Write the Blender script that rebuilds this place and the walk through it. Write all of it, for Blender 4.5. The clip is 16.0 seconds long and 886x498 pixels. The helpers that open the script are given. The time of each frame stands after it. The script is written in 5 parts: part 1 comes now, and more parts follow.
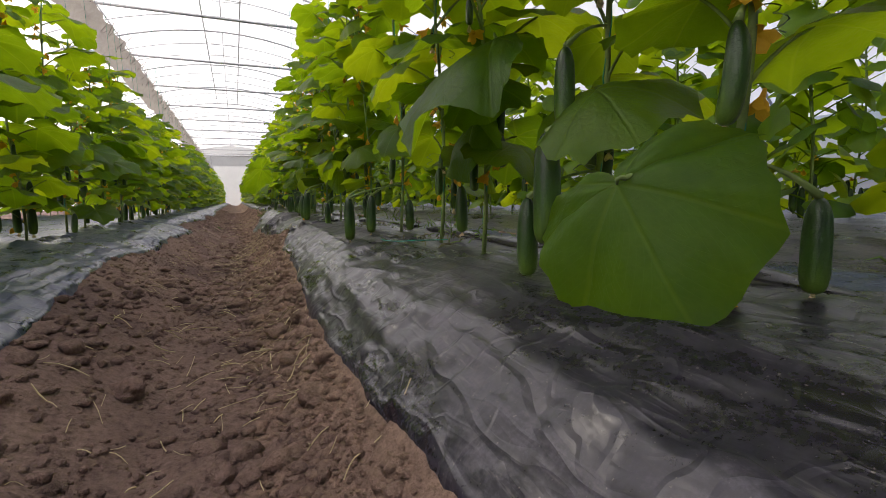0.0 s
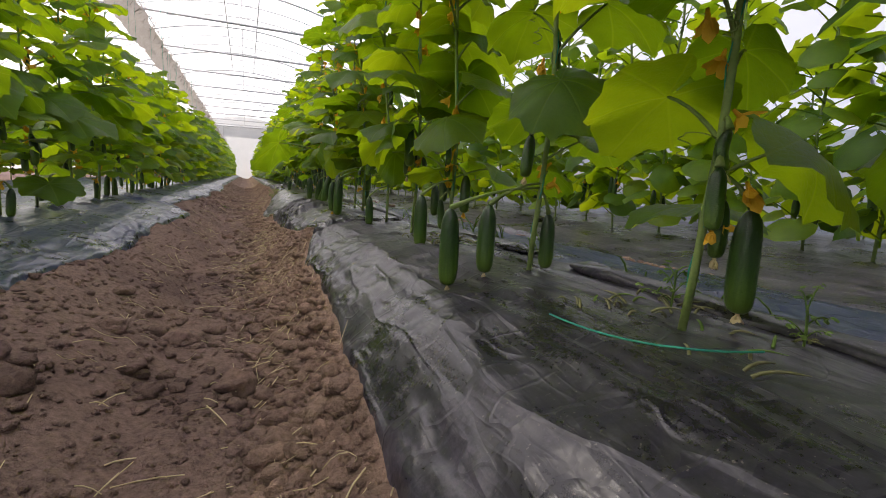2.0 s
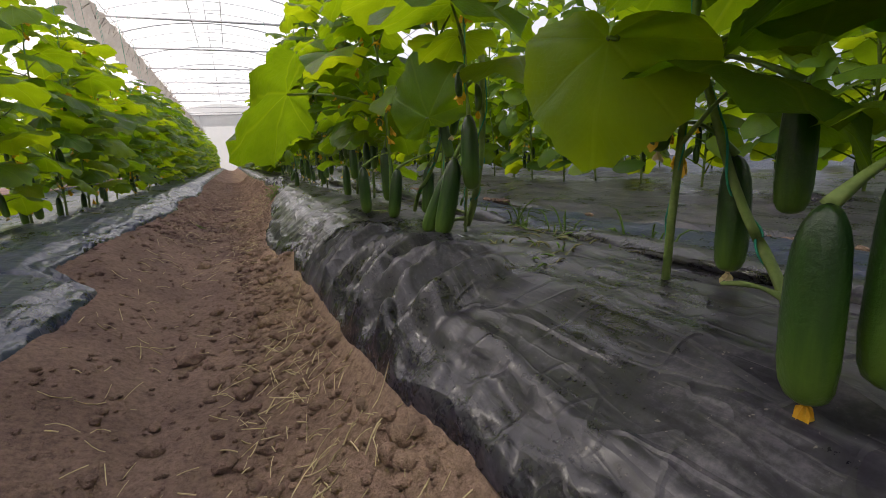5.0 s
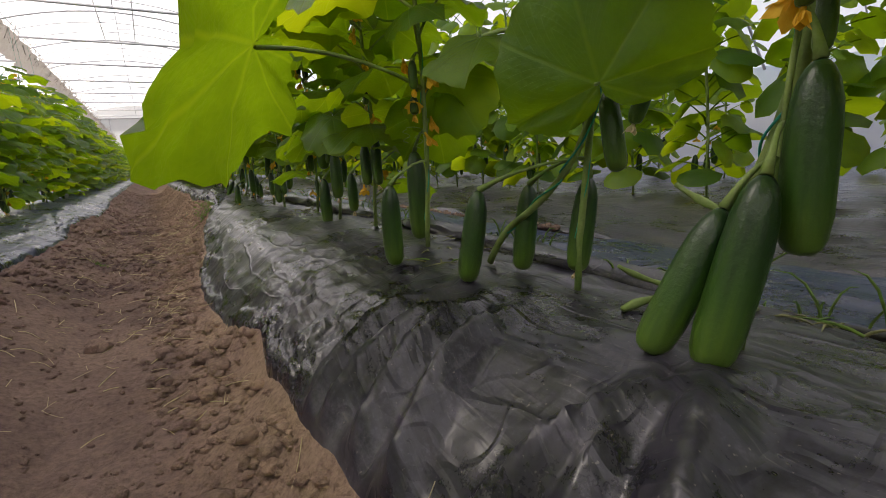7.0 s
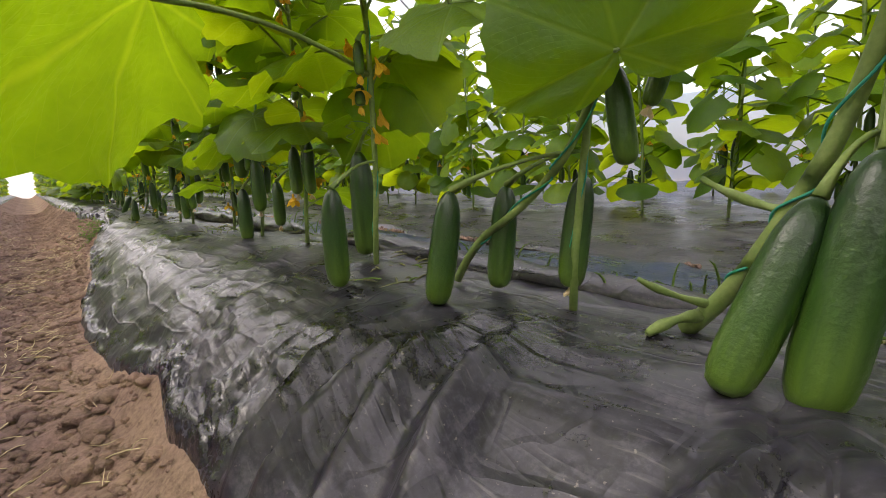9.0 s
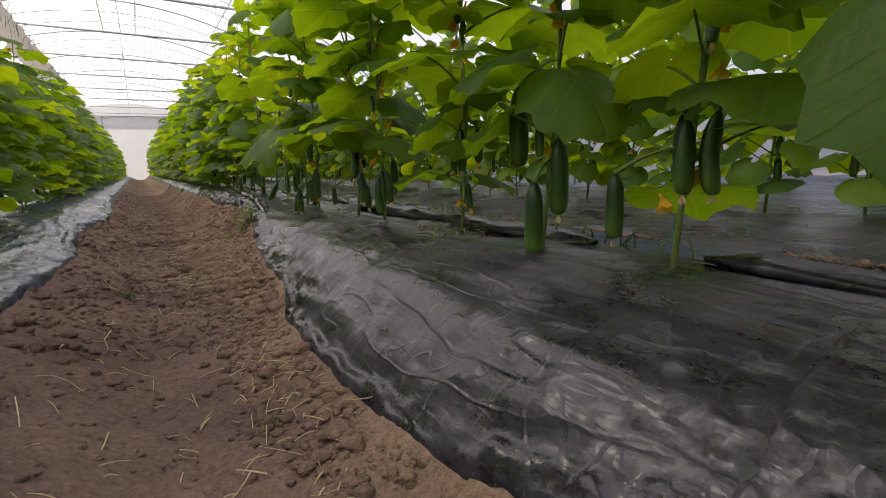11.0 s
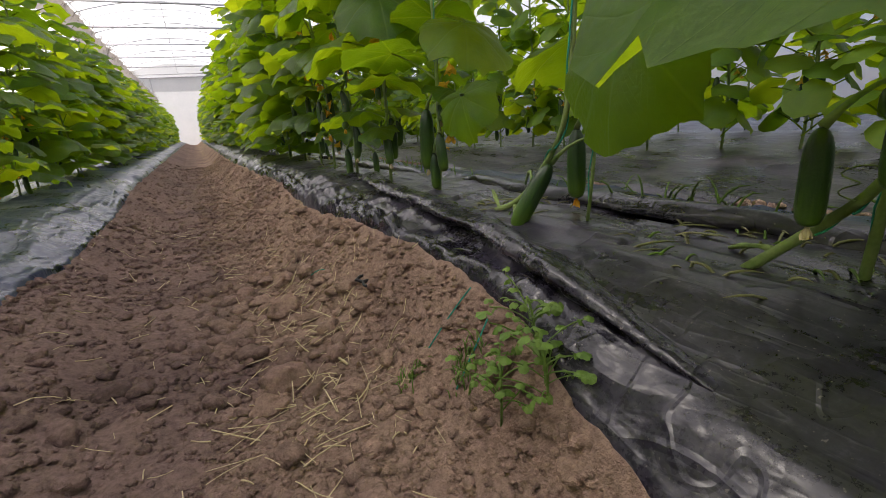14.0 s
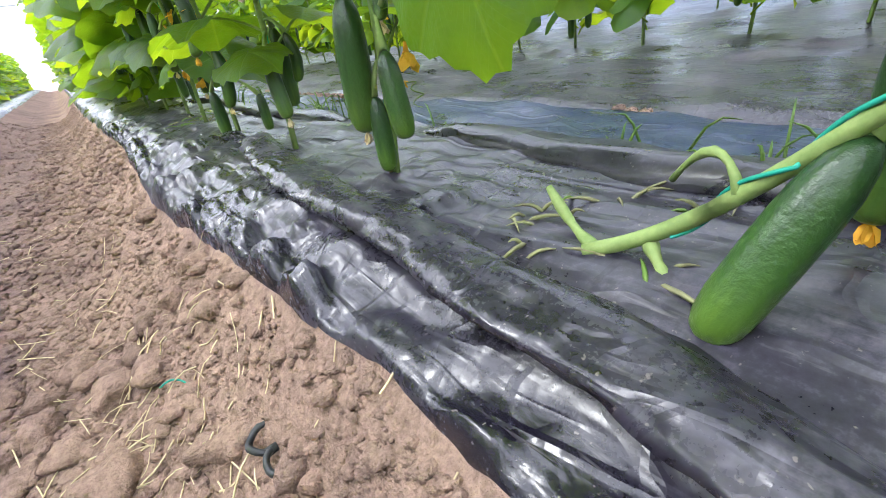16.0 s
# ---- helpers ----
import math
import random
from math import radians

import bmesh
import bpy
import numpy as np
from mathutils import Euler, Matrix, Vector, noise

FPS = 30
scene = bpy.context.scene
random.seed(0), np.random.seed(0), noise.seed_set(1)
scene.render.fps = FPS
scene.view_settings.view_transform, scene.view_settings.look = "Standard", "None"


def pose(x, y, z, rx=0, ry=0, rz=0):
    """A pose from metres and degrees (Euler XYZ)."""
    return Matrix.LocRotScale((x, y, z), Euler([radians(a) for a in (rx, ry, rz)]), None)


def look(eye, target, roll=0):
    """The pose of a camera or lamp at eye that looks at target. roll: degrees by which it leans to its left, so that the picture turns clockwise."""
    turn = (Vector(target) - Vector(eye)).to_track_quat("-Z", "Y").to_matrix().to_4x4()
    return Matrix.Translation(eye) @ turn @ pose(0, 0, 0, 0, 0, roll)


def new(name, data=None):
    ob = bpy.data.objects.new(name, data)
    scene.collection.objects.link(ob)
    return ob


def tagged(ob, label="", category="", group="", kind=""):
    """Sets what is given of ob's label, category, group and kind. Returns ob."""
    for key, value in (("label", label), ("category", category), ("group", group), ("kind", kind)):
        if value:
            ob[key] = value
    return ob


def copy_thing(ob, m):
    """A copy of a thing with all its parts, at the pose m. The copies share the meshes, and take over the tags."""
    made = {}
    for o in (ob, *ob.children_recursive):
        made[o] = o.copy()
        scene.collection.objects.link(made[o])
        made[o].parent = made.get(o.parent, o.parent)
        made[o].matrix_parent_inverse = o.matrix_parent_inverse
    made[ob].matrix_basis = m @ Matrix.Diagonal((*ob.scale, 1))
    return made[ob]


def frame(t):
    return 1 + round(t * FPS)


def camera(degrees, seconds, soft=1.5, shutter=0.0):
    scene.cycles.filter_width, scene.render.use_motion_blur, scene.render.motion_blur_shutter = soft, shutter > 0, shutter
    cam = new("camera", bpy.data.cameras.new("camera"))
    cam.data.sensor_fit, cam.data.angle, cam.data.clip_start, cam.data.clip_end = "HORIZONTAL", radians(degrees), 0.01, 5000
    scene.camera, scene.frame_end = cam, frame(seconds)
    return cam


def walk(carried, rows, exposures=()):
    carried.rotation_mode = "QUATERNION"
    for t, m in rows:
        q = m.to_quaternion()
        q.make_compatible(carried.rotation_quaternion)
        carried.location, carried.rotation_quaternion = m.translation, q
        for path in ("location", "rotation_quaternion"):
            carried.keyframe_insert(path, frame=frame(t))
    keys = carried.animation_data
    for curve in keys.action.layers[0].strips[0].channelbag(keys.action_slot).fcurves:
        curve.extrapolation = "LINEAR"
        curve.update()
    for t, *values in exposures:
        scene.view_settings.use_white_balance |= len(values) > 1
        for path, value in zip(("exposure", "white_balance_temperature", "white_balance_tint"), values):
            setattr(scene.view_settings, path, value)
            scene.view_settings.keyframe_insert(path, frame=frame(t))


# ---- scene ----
cam = camera(89.0, 16.0, soft=0.8)

# the walk: seconds, eye, target, roll
PATH = [
    (0, (0.019, 0.368, 0.884), (0.843, 2.175, 0.650), -1.2),
    (0.5, (0.248, 0.789, 0.916), (1.247, 2.515, 0.76), 1.1),
    (1, (0.233, 1.139, 0.967), (1.189, 2.887, 0.79), 2.5),
    (1.5, (0.129, 1.788, 0.915), (1.019, 3.564, 0.68), 3.3),
    (2, (0.049, 2.205, 0.987), (0.846, 4.016, 0.692), 2.7),
    (2.5, (0.031, 2.83, 0.956), (0.736, 4.665, 0.587), 0.9),
    (3, (0.041, 3.455, 1.042), (0.699, 5.3, 0.639), -0.2),
    (3.5, (-0.047, 4.322, 0.983), (0.666, 6.139, 0.55), -0.7),
    (4, (-0.095, 5.153, 1.011), (0.649, 6.951, 0.547), -2.4),
    (4.5, (0.024, 5.892, 1.006), (0.793, 7.672, 0.515), -2.8),
    (5, (0.129, 6.97, 1.041), (0.926, 8.754, 0.615), -3.5),
    (7.5, (0.194, 8.849, 1.076), (1.394, 10.404, 0.695), -2.3),
    (8, (0.368, 8.984, 0.951), (1.717, 10.422, 0.619), -1.8),
    (8.5, (0.335, 8.991, 0.987), (1.701, 10.415, 0.661), -2.2),
    (9, (0.248, 9.069, 0.996), (1.568, 10.533, 0.656), -2.6),
    (9.5, (0.162, 9.235, 1.031), (1.403, 10.77, 0.709), -2.0),
    (10, (0.015, 9.43, 1.06), (1.163, 11.039, 0.754), -0.6),
    (11.1, (-0.27, 10.85, 1.05), (0.80, 12.49, 0.66), -2.2),
    (12.5, (0.127, 13.4, 1.007), (0.978, 15.143, 0.521), -4.0),
    (13, (0.211, 14.25, 1.044), (1.097, 15.973, 0.548), -3.1),
    (13.5, (0.181, 15.157, 1.075), (1.081, 16.871, 0.572), -2.7),
    (14, (0.163, 16.042, 1.05), (1.034, 17.752, 0.485), -4.7),
    (14.5, (0.329, 16.638, 1.137), (1.293, 18.274, 0.509), -5.9),
    (15, (0.605, 17.086, 1.098), (1.684, 18.568, 0.289), -9.1),
    (15.5, (0.776, 17.297, 1.023), (1.836, 18.733, 0.110), -10.1),
    (16, (0.757, 17.365, 1.022), (1.764, 18.828, 0.093), -10.3),
]
walk(cam, [(t, look(eye, target, roll)) for t, eye, target, roll in PATH],
     exposures=[(0.0, 0.2, 6800, 13), (1.0, 0.22, 6850, 13), (1.5, 0.42, 6800, 14), (2.5, 0.42, 6750, 14), (3.0, 0.28, 6850, 14), (4.0, 0.28, 6800, 14), (5.0, 0.32, 6800, 13), (7.4, 0.4, 6950, 13), (8.0, 1.25, 6950, 16), (8.6, 1.3, 6950, 16), (9.2, 0.95, 6950, 15), (10.0, 0.22, 6950, 14), (12.5, 0.38, 6800, 14), (14.4, 0.48, 6600, 14), (15.0, 0.9, 6350, 13), (15.5, 1.82, 6000, 10), (16.0, 2.1, 5800, 9)])

# ---- world and sun ----
SUN_EL, SUN_AZ = radians(50), radians(-42)
world = bpy.data.worlds.new("sky")
scene.world = world
world.use_nodes = True
wn = world.node_tree.nodes
sky = wn.new("ShaderNodeTexSky")
sky.sky_type = "NISHITA"
sky.sun_disc = False
sky.sun_elevation, sky.sun_rotation = SUN_EL, SUN_AZ
sky.air_density, sky.dust_density = 1.0, 3.0
wn["Background"].inputs["Strength"].default_value = 0.15
world.node_tree.links.new(sky.outputs[0], wn["Background"].inputs["Color"])
sun_data = bpy.data.lights.new("sun", "SUN")
sun_data.energy, sun_data.angle, sun_data.color = 5.0, radians(8), (1.0, 0.95, 0.87)
sun = new("sun", sun_data)
sun_dir = Vector((math.sin(SUN_AZ) * math.cos(SUN_EL), math.cos(SUN_AZ) * math.cos(SUN_EL), math.sin(SUN_EL)))
sun.matrix_world = look(sun_dir * 60, (0, 0, 0))

# ---- materials ----


def mat(name):
    m = bpy.data.materials.new(name)
    m.use_nodes = True
    nt = m.node_tree
    return m, nt, nt.nodes["Principled BSDF"]


def nd(nt, kind, **values):
    n = nt.nodes.new(kind)
    for key, value in values.items():
        n.inputs[key].default_value = value
    return n


def ramp(nt, src, stops):
    n = nt.nodes.new("ShaderNodeValToRGB")
    els = n.color_ramp.elements
    while len(els) < len(stops):
        els.new(0.5)
    for e, (p, c) in zip(els, stops):
        e.position, e.color = p, (*c, 1)
    nt.links.new(src, n.inputs[0])
    return n.outputs[0]


def maths(nt, op, a, b=None):
    n = nt.nodes.new("ShaderNodeMath")
    n.operation = op
    for i, v in enumerate((a, b)):
        if v is None:
            continue
        if isinstance(v, (int, float)):
            n.inputs[i].default_value = v
        else:
            nt.links.new(v, n.inputs[i])
    return n.outputs[0]


def mixc(nt, fac, a, b, blend="MIX"):
    n = nt.nodes.new("ShaderNodeMix")
    n.data_type, n.blend_type = "RGBA", blend
    for i, v in ((0, fac), (6, a), (7, b)):
        if isinstance(v, tuple):
            n.inputs[i].default_value = (*v, 1)
        elif isinstance(v, (int, float)):
            n.inputs[i].default_value = v
        else:
            nt.links.new(v, n.inputs[i])
    return n.outputs[2]


def noise_tex(nt, vec, scale, detail=4.0, rough=0.55):
    n = nd(nt, "ShaderNodeTexNoise", Scale=scale, Detail=detail, Roughness=rough)
    nt.links.new(vec, n.inputs["Vector"])
    return n.outputs[0]


def coords(nt, which="Object"):
    return nt.nodes.new("ShaderNodeTexCoord").outputs[which]


def world_pos(nt):
    return nt.nodes.new("ShaderNodeNewGeometry").outputs["Position"]


def bump(nt, bsdf, height, strength=0.3, distance=0.01):
    n = nd(nt, "ShaderNodeBump", Strength=strength, Distance=distance)
    nt.links.new(height, n.inputs["Height"])
    nt.links.new(n.outputs[0], bsdf.inputs["Normal"])
    return n


def soil_material():
    m, nt, b = mat("dry_soil")
    p = world_pos(nt)
    big = noise_tex(nt, p, 1.3, 3)
    fine = noise_tex(nt, p, 38, 6, 0.7)
    c1 = ramp(nt, big, [(0.3, (0.212, 0.146, 0.126)), (0.52, (0.320, 0.222, 0.184)), (0.75, (0.375, 0.266, 0.210))])
    c2 = ramp(nt, fine, [(0.25, (0.36, 0.34, 0.34)), (0.5, (0.85, 0.84, 0.84)), (0.78, (1.3, 1.27, 1.23))])
    col = mixc(nt, 0.9, c1, c2, "MULTIPLY")
    rnd = nt.nodes.new("ShaderNodeNewGeometry").outputs["Random Per Island"]
    tint = ramp(nt, rnd, [(0.0, (0.98, 0.97, 0.98)), (0.5, (1.12, 1.10, 1.09)), (1.0, (1.38, 1.34, 1.31))])
    col = mixc(nt, 0.8, col, tint, "MULTIPLY")
    # tint across the path: darker and bluer to the left, lighter to the right
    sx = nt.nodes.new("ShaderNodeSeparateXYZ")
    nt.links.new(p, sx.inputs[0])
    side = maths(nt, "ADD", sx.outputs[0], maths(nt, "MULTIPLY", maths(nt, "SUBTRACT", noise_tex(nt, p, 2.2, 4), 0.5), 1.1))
    tint_by_x = ramp(nt, side, [(0.0, (0.80, 0.79, 0.86)), (0.12, (0.93, 0.91, 0.93)), (0.5, (1.12, 1.12, 1.07))])
    col = mixc(nt, 1.0, col, tint_by_x, "MULTIPLY")
    nt.links.new(col, b.inputs["Base Color"])
    b.inputs["Roughness"].default_value = 0.95
    b.inputs["Specular IOR Level"].default_value = 0.15
    h = maths(nt, "ADD", fine, noise_tex(nt, p, 140, 3, 0.6))
    bump(nt, b, h, 1.0, 0.016)
    return m


def film_material(name, low, mid, high):
    """Thin black polythene: dust streaks, scratches and crumbs, crinkled where it was tucked in."""
    m, nt, b = mat(name)
    p = world_pos(nt)
    mp = nd(nt, "ShaderNodeMapping", Scale=(6.0, 1.5, 4.0), Rotation=(0, 0, 0.2))
    nt.links.new(p, mp.inputs[0])
    streak = noise_tex(nt, mp.outputs[0], 3.0, 5, 0.65)
    patch = noise_tex(nt, p, 1.7, 4, 0.6)
    speck = noise_tex(nt, p, 60, 3, 0.7)
    dust = maths(nt, "ADD", maths(nt, "MULTIPLY", streak, 0.4), maths(nt, "MULTIPLY", patch, 0.6))
    dust = maths(nt, "ADD", dust, maths(nt, "MULTIPLY", maths(nt, "SUBTRACT", speck, 0.5), 0.28))
    col = ramp(nt, dust, [(0.40, low), (0.54, mid), (0.68, high)])
    crumb = ramp(nt, noise_tex(nt, p, 85, 2, 0.5), [(0.69, (0, 0, 0)), (0.75, (1, 1, 1))])
    col = mixc(nt, maths(nt, "MULTIPLY", crumb, 0.4), col, (0.33, 0.29, 0.26))
    mq = nd(nt, "ShaderNodeMapping", Scale=(70.0, 7.0, 20.0), Rotation=(0, 0, 0.3))
    nt.links.new(p, mq.inputs[0])
    scratch = ramp(nt, noise_tex(nt, mq.outputs[0], 1.0, 3, 0.6), [(0.62, (0, 0, 0)), (0.72, (1, 1, 1))])
    col = mixc(nt, maths(nt, "MULTIPLY", scratch, 0.22), col, (0.26, 0.24, 0.24))
    nt.links.new(col, b.inputs["Base Color"])
    tucked = nt.nodes.new("ShaderNodeAttribute")
    tucked.attribute_name = "tucked"
    edge = tucked.outputs["Fac"]
    rough = ramp(nt, dust, [(0.36, (0.22,) * 3), (0.52, (0.33,) * 3), (0.66, (0.52,) * 3)])
    nt.links.new(maths(nt, "SUBTRACT", rough, maths(nt, "MULTIPLY", edge, 0.12)), b.inputs["Roughness"])
    b.inputs["Specular IOR Level"].default_value = 0.46
    lines = None
    for k, (sx, sy, turn, scale, width, amount) in enumerate([(6.0, 1.4, 0.25, 1.0, 0.04, 0.7), (3.0, 5.0, 0.7, 1.3, 0.035, 0.42), (12.0, 5.0, -0.5, 1.2, 0.06, 0.10), (22.0, 3.0, 0.2, 1.0, 0.06, 0.12)]):
        mk = nd(nt, "ShaderNodeMapping", Scale=(sx, sy, 3.0), Rotation=(0, 0, turn), Location=(3.1 * k, 1.7 * k, 0))
        nt.links.new(p, mk.inputs[0])
        n = noise_tex(nt, mk.outputs[0], scale, 1.5, 0.5)
        r = maths(nt, "ABSOLUTE", maths(nt, "SUBTRACT", n, 0.5))
        line = maths(nt, "SUBTRACT", 1.0, maths(nt, "MINIMUM", maths(nt, "DIVIDE", r, width), 1.0))
        line = maths(nt, "MULTIPLY", line, amount)
        lines = line if lines is None else maths(nt, "ADD", lines, line)
    warp = nd(nt, "ShaderNodeTexNoise", Scale=9.0, Detail=2.0)
    nt.links.new(p, warp.inputs["Vector"])
    shaken = nt.nodes.new("ShaderNodeVectorMath")
    shaken.operation = "MULTIPLY_ADD"
    nt.links.new(warp.outputs["Color"], shaken.inputs[0])
    shaken.inputs[1].default_value = (0.09, 0.09, 0.09)
    stretched = nd(nt, "ShaderNodeMapping", Scale=(1.5, 0.75, 1.3), Rotation=(0, 0, 0.35))
    nt.links.new(p, stretched.inputs[0])
    nt.links.new(stretched.outputs[0], shaken.inputs[2])
    geo = nt.nodes.new("ShaderNodeNewGeometry")
    normal = geo.outputs["Normal"]
    streaks = nd(nt, "ShaderNodeTexNoise", Scale=13.0, Detail=3.0, Roughness=0.55, Distortion=1.2)
    facets = nd(nt, "ShaderNodeTexVoronoi", Scale=13.0)
    for source, amount in ((streaks, 2.1), (facets, 0.22)):
        nt.links.new(shaken.outputs[0], source.inputs["Vector"])
        tilt = nt.nodes.new("ShaderNodeVectorMath")
        tilt.operation = "SUBTRACT"
        nt.links.new(source.outputs["Color"], tilt.inputs[0])
        tilt.inputs[1].default_value = (0.5, 0.5, 0.5)
        size = nt.nodes.new("ShaderNodeVectorMath")
        size.operation = "SCALE"
        nt.links.new(tilt.outputs[0], size.inputs[0])
        nt.links.new(maths(nt, "ADD", maths(nt, "MULTIPLY", edge, amount), 0.04 * amount), size.inputs["Scale"])
        add = nt.nodes.new("ShaderNodeVectorMath")
        nt.links.new(normal, add.inputs[0])
        nt.links.new(size.outputs[0], add.inputs[1])
        normal = add.outputs[0]
    unit = nt.nodes.new("ShaderNodeVectorMath")
    unit.operation = "NORMALIZE"
    nt.links.new(normal, unit.inputs[0])
    creases = bump(nt, b, lines, 0.6, 0.006)
    nt.links.new(unit.outputs[0], creases.inputs["Normal"])
    return m


def leaf_material(name, veins):
    m, nt, b = mat(name)
    geo = nt.nodes.new("ShaderNodeNewGeometry")
    info = nt.nodes.new("ShaderNodeObjectInfo")
    rnd = info.outputs["Random"] if veins else geo.outputs["Random Per Island"]
    col = ramp(nt, rnd, [(0.0, (0.040, 0.105, 0.014)), (0.45, (0.062, 0.145, 0.017)), (0.85, (0.088, 0.180, 0.020)), (1.0, (0.115, 0.21, 0.026))])
    blotch = noise_tex(nt, geo.outputs["Position"], 7.0, 4)
    col = mixc(nt, 0.55, col, ramp(nt, blotch, [(0.3, (0.72, 0.75, 0.7)), (0.7, (1.2, 1.15, 1.1))]), "MULTIPLY")
    height = noise_tex(nt, geo.outputs["Position"], 55, 3)
    if veins:
        sep = nt.nodes.new("ShaderNodeSeparateXYZ")
        uv = nt.nodes.new("ShaderNodeUVMap")
        nt.links.new(uv.outputs[0], sep.inputs[0])
        x = maths(nt, "SUBTRACT", sep.outputs[0], 0.5)
        y = maths(nt, "SUBTRACT", sep.outputs[1], 0.5)
        ang = maths(nt, "DIVIDE", maths(nt, "ARCTAN2", x, y), radians(50))
        off = maths(nt, "ABSOLUTE", maths(nt, "SUBTRACT", maths(nt, "FRACT", maths(nt, "ADD", ang, 0.5)), 0.5))
        rad = maths(nt, "SQRT", maths(nt, "ADD", maths(nt, "MULTIPLY", x, x), maths(nt, "MULTIPLY", y, y)))
        d = maths(nt, "MULTIPLY", off, rad)
        vein = ramp(nt, d, [(0.0, (1, 1, 1)), (0.006, (0.75,) * 3), (0.013, (0, 0, 0))])
        side = maths(nt, "ABSOLUTE", maths(nt, "SUBTRACT", maths(nt, "FRACT", maths(nt, "SUBTRACT", maths(nt, "MULTIPLY", rad, 15.0), maths(nt, "MULTIPLY", off, 9.0))), 0.5))
        side = ramp(nt, side, [(0.0, (0.3,) * 3), (0.06, (0, 0, 0))])
        net = nd(nt, "ShaderNodeTexVoronoi", Scale=26.0)
        net.feature = "DISTANCE_TO_EDGE"
        nt.links.new(uv.outputs[0], net.inputs["Vector"])
        cells = maths(nt, "MINIMUM", maths(nt, "MULTIPLY", net.outputs["Distance"], 4.0), 1.0)
        v = maths(nt, "MAXIMUM", maths(nt, "MAXIMUM", vein, side), maths(nt, "MULTIPLY", maths(nt, "SUBTRACT", 1.0, cells), 0.16))
        col = mixc(nt, maths(nt, "MULTIPLY", v, 0.17), col, (0.16, 0.28, 0.07))
        height = maths(nt, "SUBTRACT", maths(nt, "ADD", maths(nt, "MULTIPLY", height, 0.4), maths(nt, "MULTIPLY", cells, 0.1)), maths(nt, "MULTIPLY", v, 0.6))
    nt.links.new(col, b.inputs["Base Color"])
    b.inputs["Roughness"].default_value = 0.42
    b.inputs["Specular IOR Level"].default_value = 0.34
    bump(nt, b, height, 0.7, 0.010)
    tr = nt.nodes.new("ShaderNodeBsdfTranslucent")
    tc = mixc(nt, 1.0, col, (5.2, 3.35, 0.45), "MULTIPLY")
    nt.links.new(tc, tr.inputs[0])
    mx = nd(nt, "ShaderNodeMixShader", Fac=0.58)
    nt.links.new(b.outputs[0], mx.inputs[1])
    nt.links.new(tr.outputs[0], mx.inputs[2])
    nt.links.new(mx.outputs[0], nt.nodes["Material Output"].inputs[0])
    return m


def simple(name, c1, c2, scale, rough=0.6, bump_s=0.2, metal=0.0, which="Object", spec=0.4, trans=0.0):
    m, nt, b = mat(name)
    p = coords(nt, which) if which != "World" else world_pos(nt)
    n1 = noise_tex(nt, p, scale, 4)
    n2 = noise_tex(nt, p, scale * 7, 3)
    f = maths(nt, "ADD", maths(nt, "MULTIPLY", n1, 0.65), maths(nt, "MULTIPLY", n2, 0.35))
    nt.links.new(ramp(nt, f, [(0.32, c1), (0.68, c2)]), b.inputs["Base Color"])
    b.inputs["Roughness"].default_value = rough
    b.inputs["Metallic"].default_value = metal
    b.inputs["Specular IOR Level"].default_value = spec
    if bump_s:
        bump(nt, b, n2, bump_s, 0.004)
    if trans:
        tr = nt.nodes.new("ShaderNodeBsdfTranslucent")
        tr.inputs[0].default_value = (*c2, 1)
        mx = nd(nt, "ShaderNodeMixShader", Fac=trans)
        nt.links.new(b.outputs[0], mx.inputs[1])
        nt.links.new(tr.outputs[0], mx.inputs[2])
        nt.links.new(mx.outputs[0], nt.nodes["Material Output"].inputs[0])
    return m


def cucumber_material():
    m, nt, b = mat("cucumber_skin")
    p = coords(nt)
    sep = nt.nodes.new("ShaderNodeSeparateXYZ")
    nt.links.new(p, sep.inputs[0])
    along = maths(nt, "MULTIPLY", sep.outputs[2], 3.2)
    mp = nd(nt, "ShaderNodeMapping", Scale=(60.0, 60.0, 5.0))
    nt.links.new(p, mp.inputs[0])
    stripe = noise_tex(nt, mp.outputs[0], 1.0, 4)
    f = maths(nt, "ADD", along, maths(nt, "MULTIPLY", maths(nt, "SUBTRACT", stripe, 0.5), 0.7))
    col = ramp(nt, f, [(0.05, (0.085, 0.155, 0.020)), (0.4, (0.030, 0.078, 0.012)), (0.85, (0.010, 0.034, 0.008))])
    nt.links.new(col, b.inputs["Base Color"])
    b.inputs["Roughness"].default_value = 0.34
    b.inputs["Specular IOR Level"].default_value = 0.5
    bump(nt, b, noise_tex(nt, p, 75, 3, 0.6), 0.45, 0.005)
    return m


def roof_film_material(name, clear_part):
    m, nt, b = mat(name)
    p = world_pos(nt)
    n = noise_tex(nt, p, 0.5, 4)
    nt.links.new(ramp(nt, n, [(0.3, (0.80, 0.81, 0.83)), (0.7, (0.88, 0.88, 0.88))]), b.inputs["Base Color"])
    b.inputs["Roughness"].default_value = 0.4
    tr = nd(nt, "ShaderNodeBsdfTranslucent", Color=(0.92, 0.92, 0.93, 1))
    mx = nd(nt, "ShaderNodeMixShader", Fac=0.82)
    nt.links.new(b.outputs[0], mx.inputs[1])
    nt.links.new(tr.outputs[0], mx.inputs[2])
    clear = nt.nodes.new("ShaderNodeBsdfTransparent")
    part_clear = nd(nt, "ShaderNodeMixShader", Fac=clear_part)
    nt.links.new(mx.outputs[0], part_clear.inputs[1])
    nt.links.new(clear.outputs[0], part_clear.inputs[2])
    nt.links.new(part_clear.outputs[0], nt.nodes["Material Output"].inputs[0])
    return m


